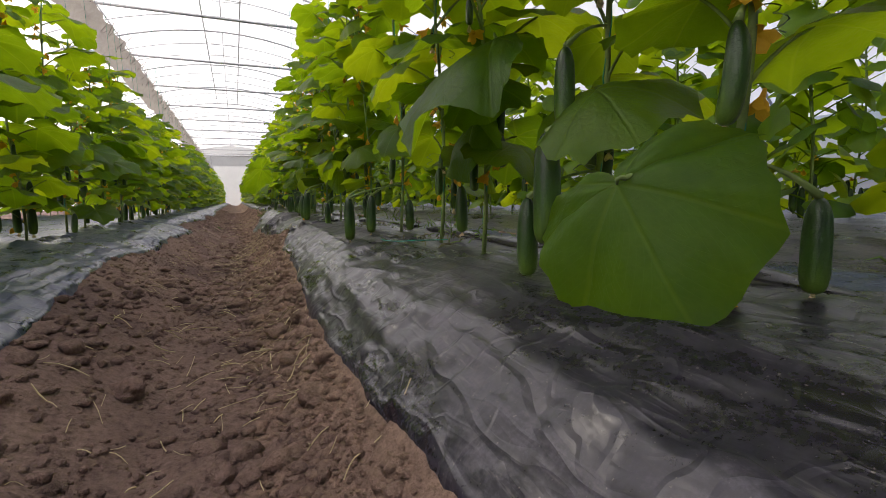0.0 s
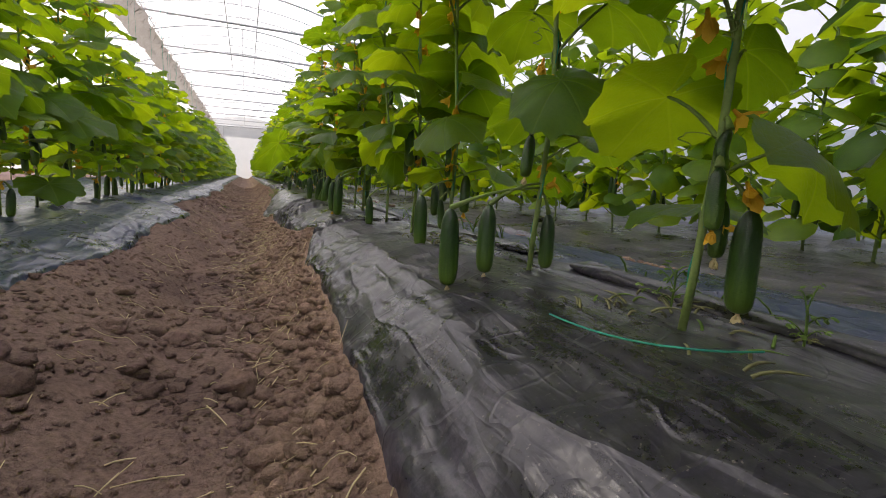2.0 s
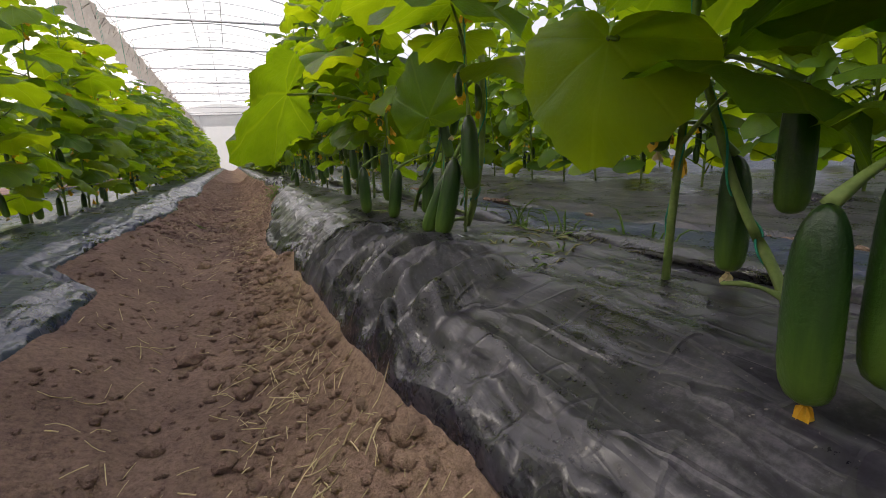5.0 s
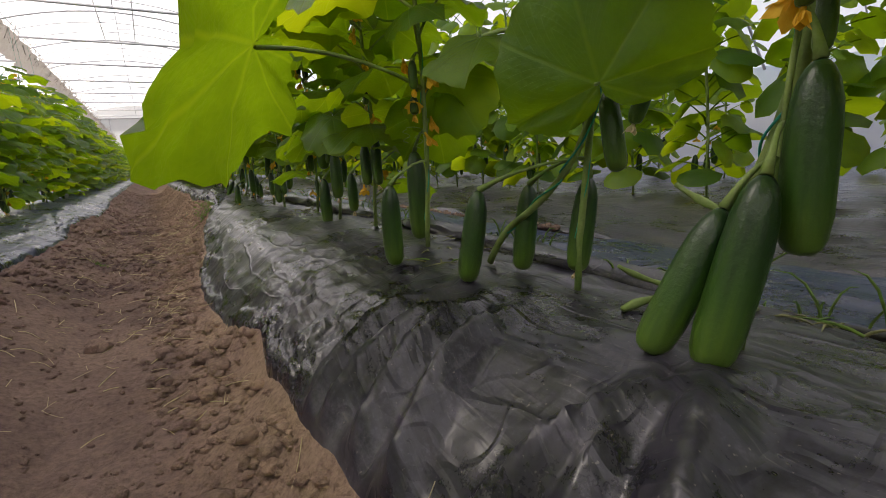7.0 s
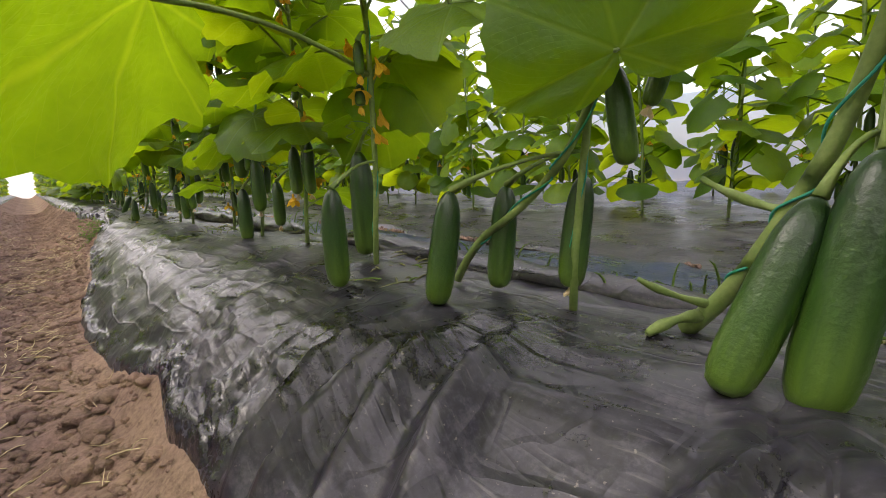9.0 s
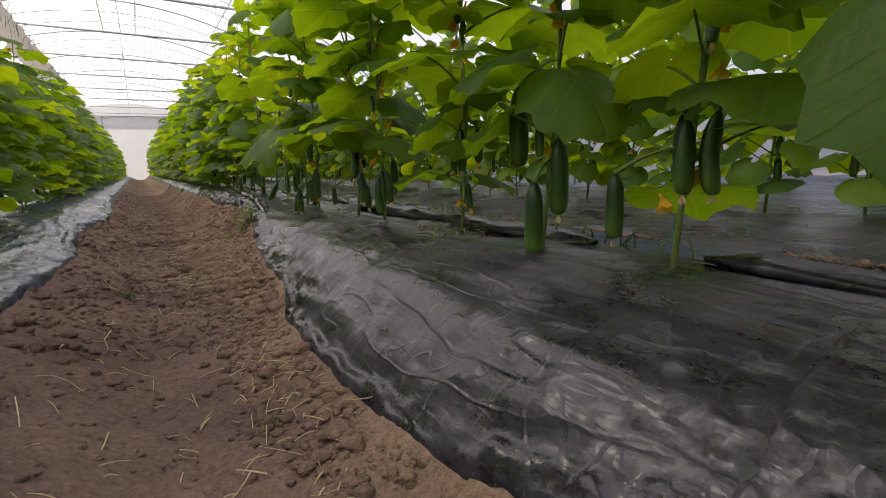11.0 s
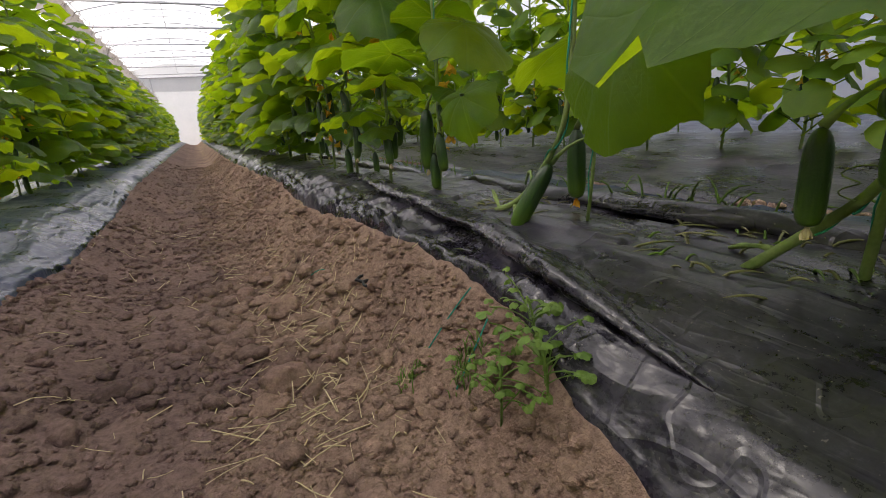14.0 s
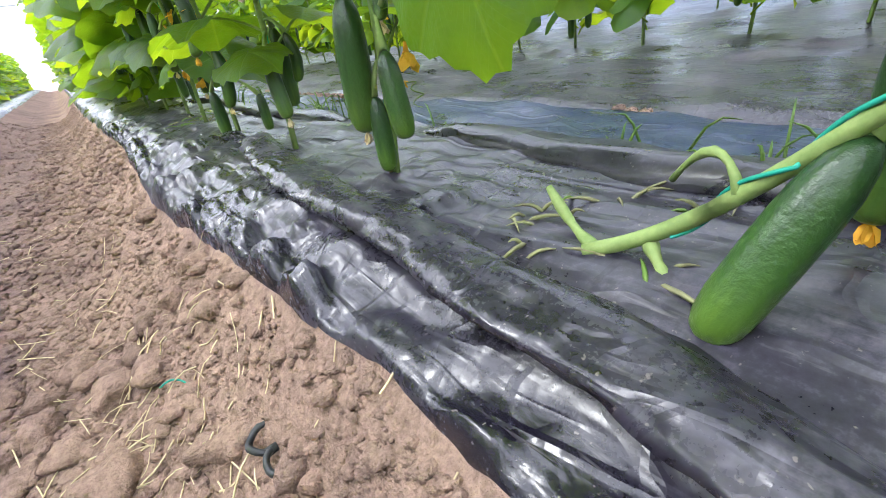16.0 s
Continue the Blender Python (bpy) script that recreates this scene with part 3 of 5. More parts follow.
def build_frames():
    tie_z = 8.0
    half = math.sqrt(1 - (tie_z - EAVE_Z) / (RIDGE_Z - EAVE_Z)) * HALF
    tie = mesh_of("tie", *tube([(-half, 0, 0), (half, 0, 0)], 0.055, 8), STEEL)
    arch_pts = [(-HALF + 2 * HALF * i / 28, 0, roof_z(-HALF + 2 * HALF * i / 28) - 0.06) for i in range(29)]
    arch = mesh_of("arch", *tube(arch_pts, 0.035, 6), STEEL)
    rib = mesh_of("rib", *tube(arch_pts, 0.018, 5), STEEL)
    web = mesh_of("web", *tube([(0, 0, tie_z), (0, 0, RIDGE_Z - 0.08)], 0.02, 6), STEEL)
    first = thing("roof_truss", "grey galvanised steel roof arch with a straight tie bar", "truss", group="roof trusses")
    part("arch", arch, first)
    part("tie_bar", tie, first, m=pose(0, 0, tie_z))
    part("king_post", web, first)
    first.location = (0, 1.75, 0)
    for k in range(-1, 13):
        if k:
            copy_thing(first, pose(0, 1.75 + 6.4 * k, 0))
    r0 = thing("roof_rib", "thin steel rib under the roof film", "rib", group="roof ribs")
    part("hoop", rib, r0)
    r0.location = (0, 3.88, 0)
    for k in range(-2, 37):
        if k and k % 3 != 2:
            copy_thing(r0, pose(0, 3.88 + 2.133 * k, 0))
    for x in (-9.0, -4.5, 4.5, 9.0):
        o = new("purlin", mesh_of("purlin", *tube([(x, Y0, roof_z(x) - 0.08), (x, Y1, roof_z(x) - 0.08)], 0.025, 6), STEEL))
        tagged(o, "long thin steel purlin under the roof film", "purlin", "purlins")
    vent = thing("ridge_vent", "narrow ladder-like steel frame of the ridge vent", "roof vent", (0, 0, 0))
    rail = mesh_of("rail", *tube([(0, -6, 0), (0, 46, 0)], 0.03, 6), STEEL)
    rung = mesh_of("rung", *tube([(-0.8, 0, 0), (0, 0, -0.05), (0.8, 0, 0)], 0.012, 5), STEEL)
    for x in (-0.8, 0.8):
        part("rail", rail, vent, m=pose(x, 0, roof_z(0.8) - 0.12))
    for k in range(26):
        part("rung", rung, vent, m=pose(0, -5 + 2.0 * k + (0.98 if k == 25 else 0), roof_z(0.8) - 0.14))
    # end wall posts
    post = mesh_of("post", *tube([(0, 0, -0.1), (0, 0, 8.0)], 0.06, 8), STEEL)
    for x in (-6, -3, 3, 6, 9):
        o = new("end_post", post)
        o.location = (x, Y1 - 0.12, 0)
        tagged(o, "slender steel post at the end wall", "post", "end posts")
    o = new("end_rail", mesh_of("end_rail", *tube([(-8, Y1 - 0.2, 8.0), (8, Y1 - 0.2, 8.0)], 0.07, 8), STEEL))
    tagged(o, "straight steel rail across the end wall top", "rail")
    o = new("wall_skirt", mesh_of("wall_skirt", [(-8, Y1 - 0.06, 6.4), (8, Y1 - 0.06, 6.4), (8, Y1 - 0.06, 8.0), (-8, Y1 - 0.06, 8.0)], [(0, 1, 2, 3)], WALLW))
    tagged(o, "pale film band over the end wall vent", "film band")


build_frames()


def build_side_net():
    """Dusty netting gathered along a wire over the plants beside the path."""
    rng = random.Random(5)
    ys = spaced(-6, 80, 0.25)
    verts, faces = [], []
    for y in ys:
        sag = 0.08 * n2(y * 0.6, 2)
        for k in range(9):
            a = -0.3 + k / 8
            verts.append((-2.95 + 0.14 * n2(y * 1.7, k * 0.9, 3) + 0.05 * k, y, 4.95 + sag + a * 0.6 + 0.05 * n2(y * 3, k * 0.8)))
    for j in range(len(ys) - 1):
        for k in range(8):
            a = j * 9 + k
            faces.append((a, a + 1, a + 10, a + 9))
    pieces = [(verts, faces)]
    for _ in range(420):
        y = rng.uniform(-5, 79)
        b = Vector((-2.6, y, 5.35 + rng.uniform(-0.5, 0.15)))
        pieces.append(tube([b, b + Vector((rng.uniform(0, 0.25), rng.uniform(-0.3, 0.3), rng.uniform(0.05, 0.35)))], 0.008, 3, False))
    o = new("side_netting", mesh_of("side_netting", *joined(pieces), NET))
    tagged(o, "dusty grey-brown netting gathered along a wire above the plants", "netting", kind="structure")
    o = new("netting_wire", mesh_of("netting_wire", *tube([(-2.65, -6, 5.4), (-2.65, 80, 5.4)], 0.015, 5), STEEL))
    tagged(o, "taut steel wire carrying the gathered netting", "wire", kind="structure")


build_side_net()

# ---- cucumber plants ----
R_KEYS = [(0, 0.98), (8, 0.95), (22, 0.88), (36, 0.85), (50, 0.89), (62, 0.86), (78, 0.80), (96, 0.82), (112, 0.79), (130, 0.74), (150, 0.66), (165, 0.50), (175, 0.25), (180, 0.12)]


def leaf_radius(a):
    d = abs(math.degrees(a))
    return float(np.interp(d, [k for k, _ in R_KEYS], [r for _, r in R_KEYS]))


def leaf_geo(size, droop, lift, stalk, seed, n_ang=40, rings=5, thin=0.004):
    """A leaf with its stalk: it starts at the stem, and its blade lies out along y."""
    rng = random.Random(seed)
    end = Vector((rng.uniform(-0.03, 0.03), stalk * math.cos(lift), stalk * math.sin(lift)))
    sv, sf = tube(bez((0, 0, 0), end * 0.5 + Vector((0, 0, 0.04)), end, 5), [0.008, 0.0075, 0.007, 0.006, 0.006, 0.005], 5, False)
    verts, faces, uvs = list(sv), list(sf), {}
    o = len(verts)
    tilt = Matrix.Rotation(-droop, 4, "X") @ Matrix.Rotation(rng.uniform(-0.25, 0.25), 4, "Y")
    curl = rng.uniform(0.45, 1.0)
    cup = rng.uniform(-0.18, 0.10)
    ph = rng.uniform(0, 6)

    def put(a, f):
        r = leaf_radius(a) * size * (1 + (0.03 * math.sin(a * 23 + ph) + 0.025 * math.sin(a * 41)) * (f > 0.99) + 0.05 * n2(a * 2, seed))
        x, y = math.sin(a) * r * f, math.cos(a) * r * f + 0.0
        q = math.hypot(x, y) / size
        z = -curl * 0.42 * size * max(0.0, y / size) ** 2 - curl * 0.48 * size * (x / size) ** 2 - 0.25 * curl * size * min(0.0, y / size) ** 2 + cup * size * q * q
        fold = abs(math.sin(a / radians(50) * math.pi))
        z += 0.07 * size * q * (fold - 0.5) * (0.5 + 0.5 * q)
        z += 0.09 * size * q * q * math.sin(a * 5 + ph) + 0.045 * size * q ** 3 * math.sin(a * 13 + 2 * ph) + 0.09 * size * q * n2(x * 13, y * 13, seed)
        uvs[len(verts)] = (0.5 + 0.5 * x / size, 0.5 + 0.5 * y / size)
        verts.append(end + tilt @ Vector((x, y, z)))

    put(0, 0)
    for k in range(1, rings + 1):
        for j in range(n_ang):
            put(-math.pi + 2 * math.pi * (j + 0.5) / n_ang, (k / rings) ** 0.9)
    for j in range(n_ang):
        faces.append((o, o + 1 + (j + 1) % n_ang, o + 1 + j))
    for k in range(rings - 1):
        for j in range(n_ang):
            if j == n_ang - 1:
                continue
            a = o + 1 + k * n_ang
            faces.append((a + j, a + (j + 1) % n_ang, a + n_ang + (j + 1) % n_ang, a + n_ang + j))
    return verts, faces, uvs, len(sf)


def leaf_mesh(*args, **kw):
    verts, faces, uvs, n_stalk = leaf_geo(*args, **kw)
    me = mesh_of("leaf", verts, faces, LEAF)
    me.materials.append(STEM)
    for i in range(n_stalk):
        me.polygons[i].material_index = 1
    layer = me.uv_layers.new(name="UVMap")
    for loop in me.loops:
        layer.data[loop.index].uv = uvs.get(loop.vertex_index, (0.5, 0.5))
    return me


LEAVES = [leaf_mesh(s, radians(d), radians(l), st, 100 + i) for i, (s, d, l, st) in enumerate([
    (0.33, 2, 38, 0.28), (0.35, 10, 30, 0.32), (0.29, 22, 42, 0.26), (0.37, -4, 25, 0.34), (0.33, 30, 35, 0.28), (0.25, 6, 50, 0.24), (0.36, 14, 20, 0.34), (0.30, 8, 46, 0.28), (0.18, 30, 40, 0.20), (0.21, -6, 55, 0.22)])]


WEED_LEAVES = [me.copy() for me in LEAVES]
for me in WEED_LEAVES:
    me.materials[0] = GRASS


def cucumber_mesh(length, radius, bend, seed):
    rng = random.Random(seed)
    verts, faces = [], []
    prof = [(0.0, 0.02), (0.012, 0.45), (0.04, 0.72), (0.10, 0.90), (0.22, 1.0), (0.45, 1.0), (0.65, 0.97), (0.80, 0.88), (0.90, 0.70), (0.96, 0.48), (0.99, 0.28), (1.0, 0.05)]
    n = 16
    for f, r in prof:
        z = f * length
        cx = bend * math.sin(f * math.pi) * length
        for k in range(n):
            a = 2 * math.pi * k / n
            rr = radius * r * (1 + 0.03 * math.cos(a * 5) + 0.02 * n2(f * 9, k * 0.9, seed))
            verts.append((cx + rr * math.cos(a), rr * math.sin(a), z))
    for i in range(len(prof) - 1):
        for k in range(n):
            a, b = i * n + k, i * n + (k + 1) % n
            faces.append((a, b, b + n, a + n))
    faces.append(tuple(range(n - 1, -1, -1)))
    return mesh_of("cucumber", verts, faces, CUKE)


# cucumbers stand with their blossom end at the origin, 0.30 long
def far_cucumber():
    pts = [(0, 0, 0), (0, 0, 0.015), (0.004, 0, 0.08), (0.006, 0, 0.2), (0.002, 0, 0.28), (0, 0, 0.3)]
    return mesh_of("cucumber", *tube(pts, [0.008, 0.026, 0.037, 0.036, 0.022, 0.006], 8), CUKE)


CUKES = [cucumber_mesh(0.30, r, b, i) for i, (r, b) in enumerate([(0.037, 0.03), (0.035, -0.05), (0.039, 0.01), (0.034, 0.08)])]


def petals(size, n, spread, seed, material):
    rng = random.Random(seed)
    pieces = []
    for k in range(n):
        a = 2 * math.pi * k / n + rng.uniform(-0.2, 0.2)
        d, s = Vector((math.cos(a), math.sin(a), 0)), Vector((-math.sin(a), math.cos(a), 0))
        tip = rng.uniform(0.7, 1.1) * size
        pts = []
        for f, w in ((0.05, 0.08), (0.4, 0.30), (0.75, 0.32), (1.0, 0.05)):
            c = d * (tip * f * math.sin(spread)) - Vector((0, 0, 1)) * (tip * f * math.cos(spread)) + d * (0.15 * size * f * f * rng.uniform(-1, 1))
            pts += [c - s * (w * size), c + s * (w * size) + Vector((0, 0, 0.1 * size * rng.uniform(-1, 1)))]
        pieces.append((pts, [(2 * i, 2 * i + 1, 2 * i + 3, 2 * i + 2) for i in range(3)]))
    pieces.append(tube([(0, 0, 0.25 * size), (0, 0, -0.1 * size)], [0.09 * size, 0.16 * size], 6))
    return mesh_of("flower", *joined(pieces), material)


FLOWERS = [petals(0.055, 5, s, i, PETAL) for i, s in enumerate((0.7, 1.0, 0.45))]
WITHERED = [petals(0.045, 5, s, 10 + i, WITHER if i else PETAL) for i, s in enumerate((0.35, 0.5, 0.25))]


def aim(bottom, top):
    """The pose of a cucumber whose axis runs from bottom to top."""
    b, t = Vector(bottom), Vector(top)
    q = (t - b).to_track_quat("Z", "X")
    return Matrix.LocRotScale(b, q, None), (t - b).length


def add_cucumber(plant, bottom, top, rng, hang=None, wither=None, shape=None):
    """A cucumber between two places given from the plant's base, on a stalk up to hang."""
    m, length = aim(bottom, top)
    k = length / 0.30
    fat = min(1.5, max(0.55, k ** 0.8))
    m = m @ Matrix.Rotation(rng.uniform(0, 6.28), 4, "Z") @ Matrix.Diagonal((fat, fat, k, 1))
    c = part("cucumber", shape or rng.choice(CUKES), plant, "glossy dark green cucumber", m)
    t = Vector(top)
    hang = Vector(hang) if hang is not None else Vector((t.x * 0.3, t.y * 0.3, t.z + 0.10))
    part("fruit_stalk", mesh_of("fruit_stalk", *tube(bez(hang, (hang + t) * 0.5 + Vector((0, 0, 0.05)), t, 5), [0.006, 0.006, 0.006, 0.007, 0.009, 0.014], 5), STEM), plant)
    if wither if wither is not None else rng.random() < 0.6:
        part("withered_flower", rng.choice(WITHERED), c, "withered yellow blossom", Matrix.Diagonal((0.85 / fat, 0.85 / fat, 0.9 / k, 1)))
    return c


def stem_points(height, rng, lean=(0, 0)):
    pts = []
    for i in range(15):
        f = i / 14
        pts.append((0.03 * math.sin(f * 7 + rng.uniform(0, 0.6)) + lean[0] * f, 0.03 * math.cos(f * 6 + rng.uniform(0, 0.6)) + lean[1] * f, height * f - 0.04 * (i == 0)))
    return pts


def along(pts, z):
    for a, b in zip(pts, pts[1:]):
        if a[2] <= z <= b[2]:
            f = (z - a[2]) / (b[2] - a[2])
            return Vector(a).lerp(Vector(b), f)
    return Vector(pts[-1])


def clear_line(y):
    """Leaves of the right-hand row stay on their side of this line, so that the path can be walked."""
    return float(np.interp(y, [8.6, 9.0, 10.4, 10.8, 16.3, 16.8, 18.0, 18.6], [0.72, 0.85, 0.85, 0.70, 0.75, 1.12, 1.12, 0.85]))


PLANT_LABEL = "tall cucumber vine with big green leaves and hanging cucumbers"


def build_plant(x, y, seed, fruits=(), toward=1.0, first_leaf=0.42, wild=3, broad=()):
    """A trained vine: stem, twine, leaves, flowers and cucumbers. fruits: bottom and top from the world's origin."""
    rng = random.Random(seed)
    base = Vector((x, y, lie(x, y) + 0.0))
    plant = thing("cucumber_plant", PLANT_LABEL, "cucumber plant", base, "vines beside the path")
    height = rng.uniform(2.6, 3.0) if toward > 0 else rng.uniform(2.3, 2.7)
    pts = stem_points(height, rng, (rng.uniform(-0.06, 0.06), rng.uniform(-0.08, 0.08)))
    part("stem", mesh_of("stem", *tube(pts, [(0.013 - 0.006 * i / 14) * (0.55 if y in (9.15, 17.3) else 1.0) for i in range(15)], 7), STEM), plant)
    tw = [Vector(p) + Vector((0.016 * math.cos(i * 2.2), 0.016 * math.sin(i * 2.2), 0)) for i, p in enumerate(pts)] + [Vector((pts[-1][0], pts[-1][1], 5.2))]
    part("twine", mesh_of("twine", *tube(tw, 0.0025, 4, False), TEAL), plant, "thin teal support twine")
    z, az = first_leaf + rng.uniform(-0.20, 0.06), rng.uniform(0, 6.28)
    while z < height:
        f = z / height
        az += 2.4 + rng.uniform(-0.5, 0.5)
        bias = az
        p = along(pts, z)
        s = (1.08 - 0.42 * max(0.0, f - 0.55) / 0.45) * rng.uniform(0.80, 1.12) * (0.72 + 0.28 * min(1.0, z / 1.1))
        m = Matrix.Translation(p) @ Matrix.Rotation(bias, 4, "Z") @ Matrix.Rotation(rng.uniform(-0.25, 0.25), 4, "X") @ Matrix.Rotation(rng.uniform(-0.25, 0.25), 4, "Y") @ Matrix.Diagonal((s, s, s, 1))
        lf = rng.choice(LEAVES)
        reach = base + m @ Vector((0, 0.62, 0.1))
        low_out = reach.z < 1.3 and reach.x < 0.98 + shift(y) * 0.6 and rng.random() < 0.65
        if toward < 0 or (reach.x > clear_line(reach.y) and not low_out):
            part("leaf", lf, plant, m=m)
        if rng.random() < 0.6:
            q = p + Vector((rng.uniform(-0.07, 0.07), rng.uniform(-0.07, 0.07), -0.02))
            part("flower", rng.choice(FLOWERS), plant, "yellow five-petalled blossom", Matrix.Translation(q) @ Euler((rng.uniform(-0.8, 0.8), rng.uniform(-0.8, 0.8), 0)).to_matrix().to_4x4() @ Matrix.Diagonal((1.0, 1.0, 1.4, 1)))
        z += rng.uniform(0.07, 0.11)
    for k, (start, tip, facing) in enumerate(broad):
        broad_leaf(plant, pts, base, start, tip, facing, seed + k)
    for bottom, top in fruits:
        b, t = Vector(bottom) - base, Vector(top) - base
        hz = t.z + 0.10
        add_cucumber(plant, b, t, rng, along(pts, hz), shape=CUKES[2])
    for _ in range(0 if 8.8 < y < 9.6 else 3):
        a, zt = rng.uniform(0, 6.28), rng.uniform(0.25, 1.3)
        h, out = along(pts, zt), Vector((math.cos(a), math.sin(a), 0.25))
        curl = [h + out * (0.012 * i) + Vector((0, 0, 0.004 * i - 0.0006 * i * i)) for i in range(9)]
        curl += [curl[-1] + Vector((0.018 * math.cos(i * 0.9), 0.018 * math.sin(i * 0.9), -0.006 * i)) for i in range(1, 13)]
        part("tendril", mesh_of("tendril", *tube(curl, 0.0022, 3, False), STEM), plant)
    for _ in range(2):
        a, zt = rng.uniform(0, 6.28), rng.uniform(0.5, 1.5)
        h = along(pts, zt)
        t = h + Vector((math.cos(a) * 0.05, math.sin(a) * 0.05, -0.02))
        add_cucumber(plant, t + Vector((0, 0, -rng.uniform(0.08, 0.14))), t, rng, h, True)
    for _ in range(wild):
        a, l = rng.uniform(0, 6.28), rng.uniform(0.16, 0.32)
        zt = rng.uniform(0.30, 0.9)
        h = along(pts, zt)
        t = h + Vector((math.cos(a) * 0.08, math.sin(a) * 0.08, -0.05))
        b = t + Vector((rng.uniform(-0.02, 0.02), rng.uniform(-0.02, 0.02), -l))
        if b.z < 0.02:
            b.z = 0.02
        add_cucumber(plant, b, t, rng, h)
    return plant


def fruit(x, y, z, length, dx=0.0, dy=0.0):
    return ((x, y, z), (x + dx, y + dy, z + math.sqrt(max(0.01, length ** 2 - dx * dx - dy * dy))))


# cucumbers that hang low over the film: place of the tip, length, lean
FRUITS_A = [fruit(*v) for v in [
    (1.04, 1.70, 0.70, 0.40), (1.12, 1.70, 1.12, 0.28), (1.03, 1.80, 0.57, 0.30), (1.42, 1.04, 0.60, 0.26), (0.83, 3.92, 0.55, 0.33), (1.00, 3.91, 0.60, 0.30, 0.02, 0.02), (1.38, 3.04, 0.64, 0.31),
    (1.04, 4.82, 0.58, 0.32), (1.35, 3.95, 0.60, 0.26), (0.96, 7.2, 0.57, 0.40, 0.01, -0.03), (1.117, 6.41, 0.54, 0.28), (1.40, 5.48, 0.72, 0.24),
    (1.4, 5.32, 0.84, 0.24), (1.42, 7.8, 0.64, 0.34), (1.4, 7.64, 0.83, 0.32), (0.93, 7.34, 0.60, 0.33), (0.98, 7.26, 0.65, 0.36)]]
FRUITS_B = [fruit(*v) for v in [
    (1.09, 10.61, 0.57, 0.38), (1.36, 10.83, 0.63, 0.47, 0.0, 0.01), (1.15, 10.11, 0.58, 0.36, 0.05, -0.03), (1.40, 10.07, 0.59, 0.35, 0.03, -0.02),
    (1.42, 9.80, 0.63, 0.34, 0.04, -0.02), (1.40, 9.62, 0.99, 0.25, -0.02, 0.03), (1.40, 9.57, 1.13, 0.17, 0.03, -0.04), (1.07, 9.29, 0.60, 0.36, 0.12, -0.09),
    (1.11, 9.175, 0.59, 0.42, 0.08, -0.05), (1.26, 9.08, 0.83, 0.38, 0.0, 0.0), (1.40, 12.45, 1.01, 0.40), (1.40, 12.18, 0.78, 0.36), (1.32, 12.26, 0.58, 0.36), (1.40, 11.87, 0.70, 0.28), (1.40, 11.58, 0.90, 0.27)]]
FRUITS_C = [fruit(*v) for v in [
    (1.18, 15.66, 0.56, 0.26), (1.17, 15.84, 0.55, 0.23, 0.04, -0.05), (1.40, 14.48, 0.71, 0.27), (1.40, 14.06, 0.74, 0.25), (1.42, 13.97, 0.74, 0.25, -0.02, 0.02),
    (1.40, 15.2, 0.65, 0.18), (1.50, 16.27, 0.62, 0.25), (1.40, 16.56, 0.73, 0.23), (1.40, 16.42, 0.83, 0.21)]]
FRUITS_D = [fruit(*v) for v in [
    (1.40, 15.72, 0.69, 0.33), (1.29, 17.56, 0.57, 0.30, 0.11, -0.10), (1.54, 17.46, 0.67, 0.29), (1.40, 18.58, 0.74, 0.36, 0.0, -0.04),
    (1.40, 18.37, 0.74, 0.22, 0.0, 0.03), (1.42, 18.53, 0.62, 0.22), (1.38, 20.2, 0.58, 0.25), (1.5, 19.8, 0.62, 0.18), (1.4, 19.2, 0.74, 0.22, 0.0, 0.04)]]
FRUITS = FRUITS_A + FRUITS_B + FRUITS_C + FRUITS_D
ROW_A_Y = [-0.4, 0.35, 1.15, 1.75, 2.45, 3.1, 3.95, 4.9, 5.5, 6.4, 7.3, 7.9, 9.15, 9.75, 10.7, 11.6, 12.3, 13.1, 14.1, 14.7, 15.75, 16.45, 17.3, 18.5, 19.3, 20.1, 20.9, 21.7]


# large leaves that reach out over the film: where the blade starts, its tip, the way it faces
BROAD = [
    ((0.95, 1.25, 0.92), (0.89, 1.0, 0.61), (-0.8, -0.2, 0.5)), ((0.58, 10.61, 1.51), (0.08, 10.50, 1.12), (0.15, 0.6, 0.8)),
    ((1.25, 9.58, 1.24), (1.15, 9.64, 1.60), (-0.9, -0.2, 0.2)), ((1.05, 7.89, 1.29), (0.98, 7.91, 0.98), (-0.8, -0.4, 0.4)),
    ((1.20, 16.91, 1.24), (1.05, 16.91, 0.97), (-0.8, -0.2, 0.5)), ((1.25, 16.2, 1.56), (0.80, 16.78, 1.40), (-0.2, -0.1, 1.0)),
    ((1.35, 18.02, 1.14), (1.31, 17.93, 0.94), (-0.8, -0.5, 0.2)), ((1.10, 5.53, 1.42), (1.00, 5.85, 1.16), (-0.6, -0.3, 0.7)),
    ((1.15, 5.79, 1.20), (1.10, 5.71, 0.94), (-0.8, -0.2, 0.4))]
BROAD += [
    ((1.50, 10.75, 1.48), (1.52, 10.52, 1.20), (-0.6, -0.4, 0.4)), ((1.10, 2.13, 1.56), (0.75, 2.60, 1.44), (-0.3, -0.2, 1.0)),
    ((1.30, 15.05, 1.46), (1.10, 15.6, 1.46), (-0.2, 0.0, 1.0)),
    ((1.12, 2.36, 1.26), (0.96, 2.55, 1.06), (-0.5, -0.3, 0.8)),
    ((1.25, 10.1, 1.48), (1.05, 10.2, 1.38), (-0.2, -0.2, 1.0))]


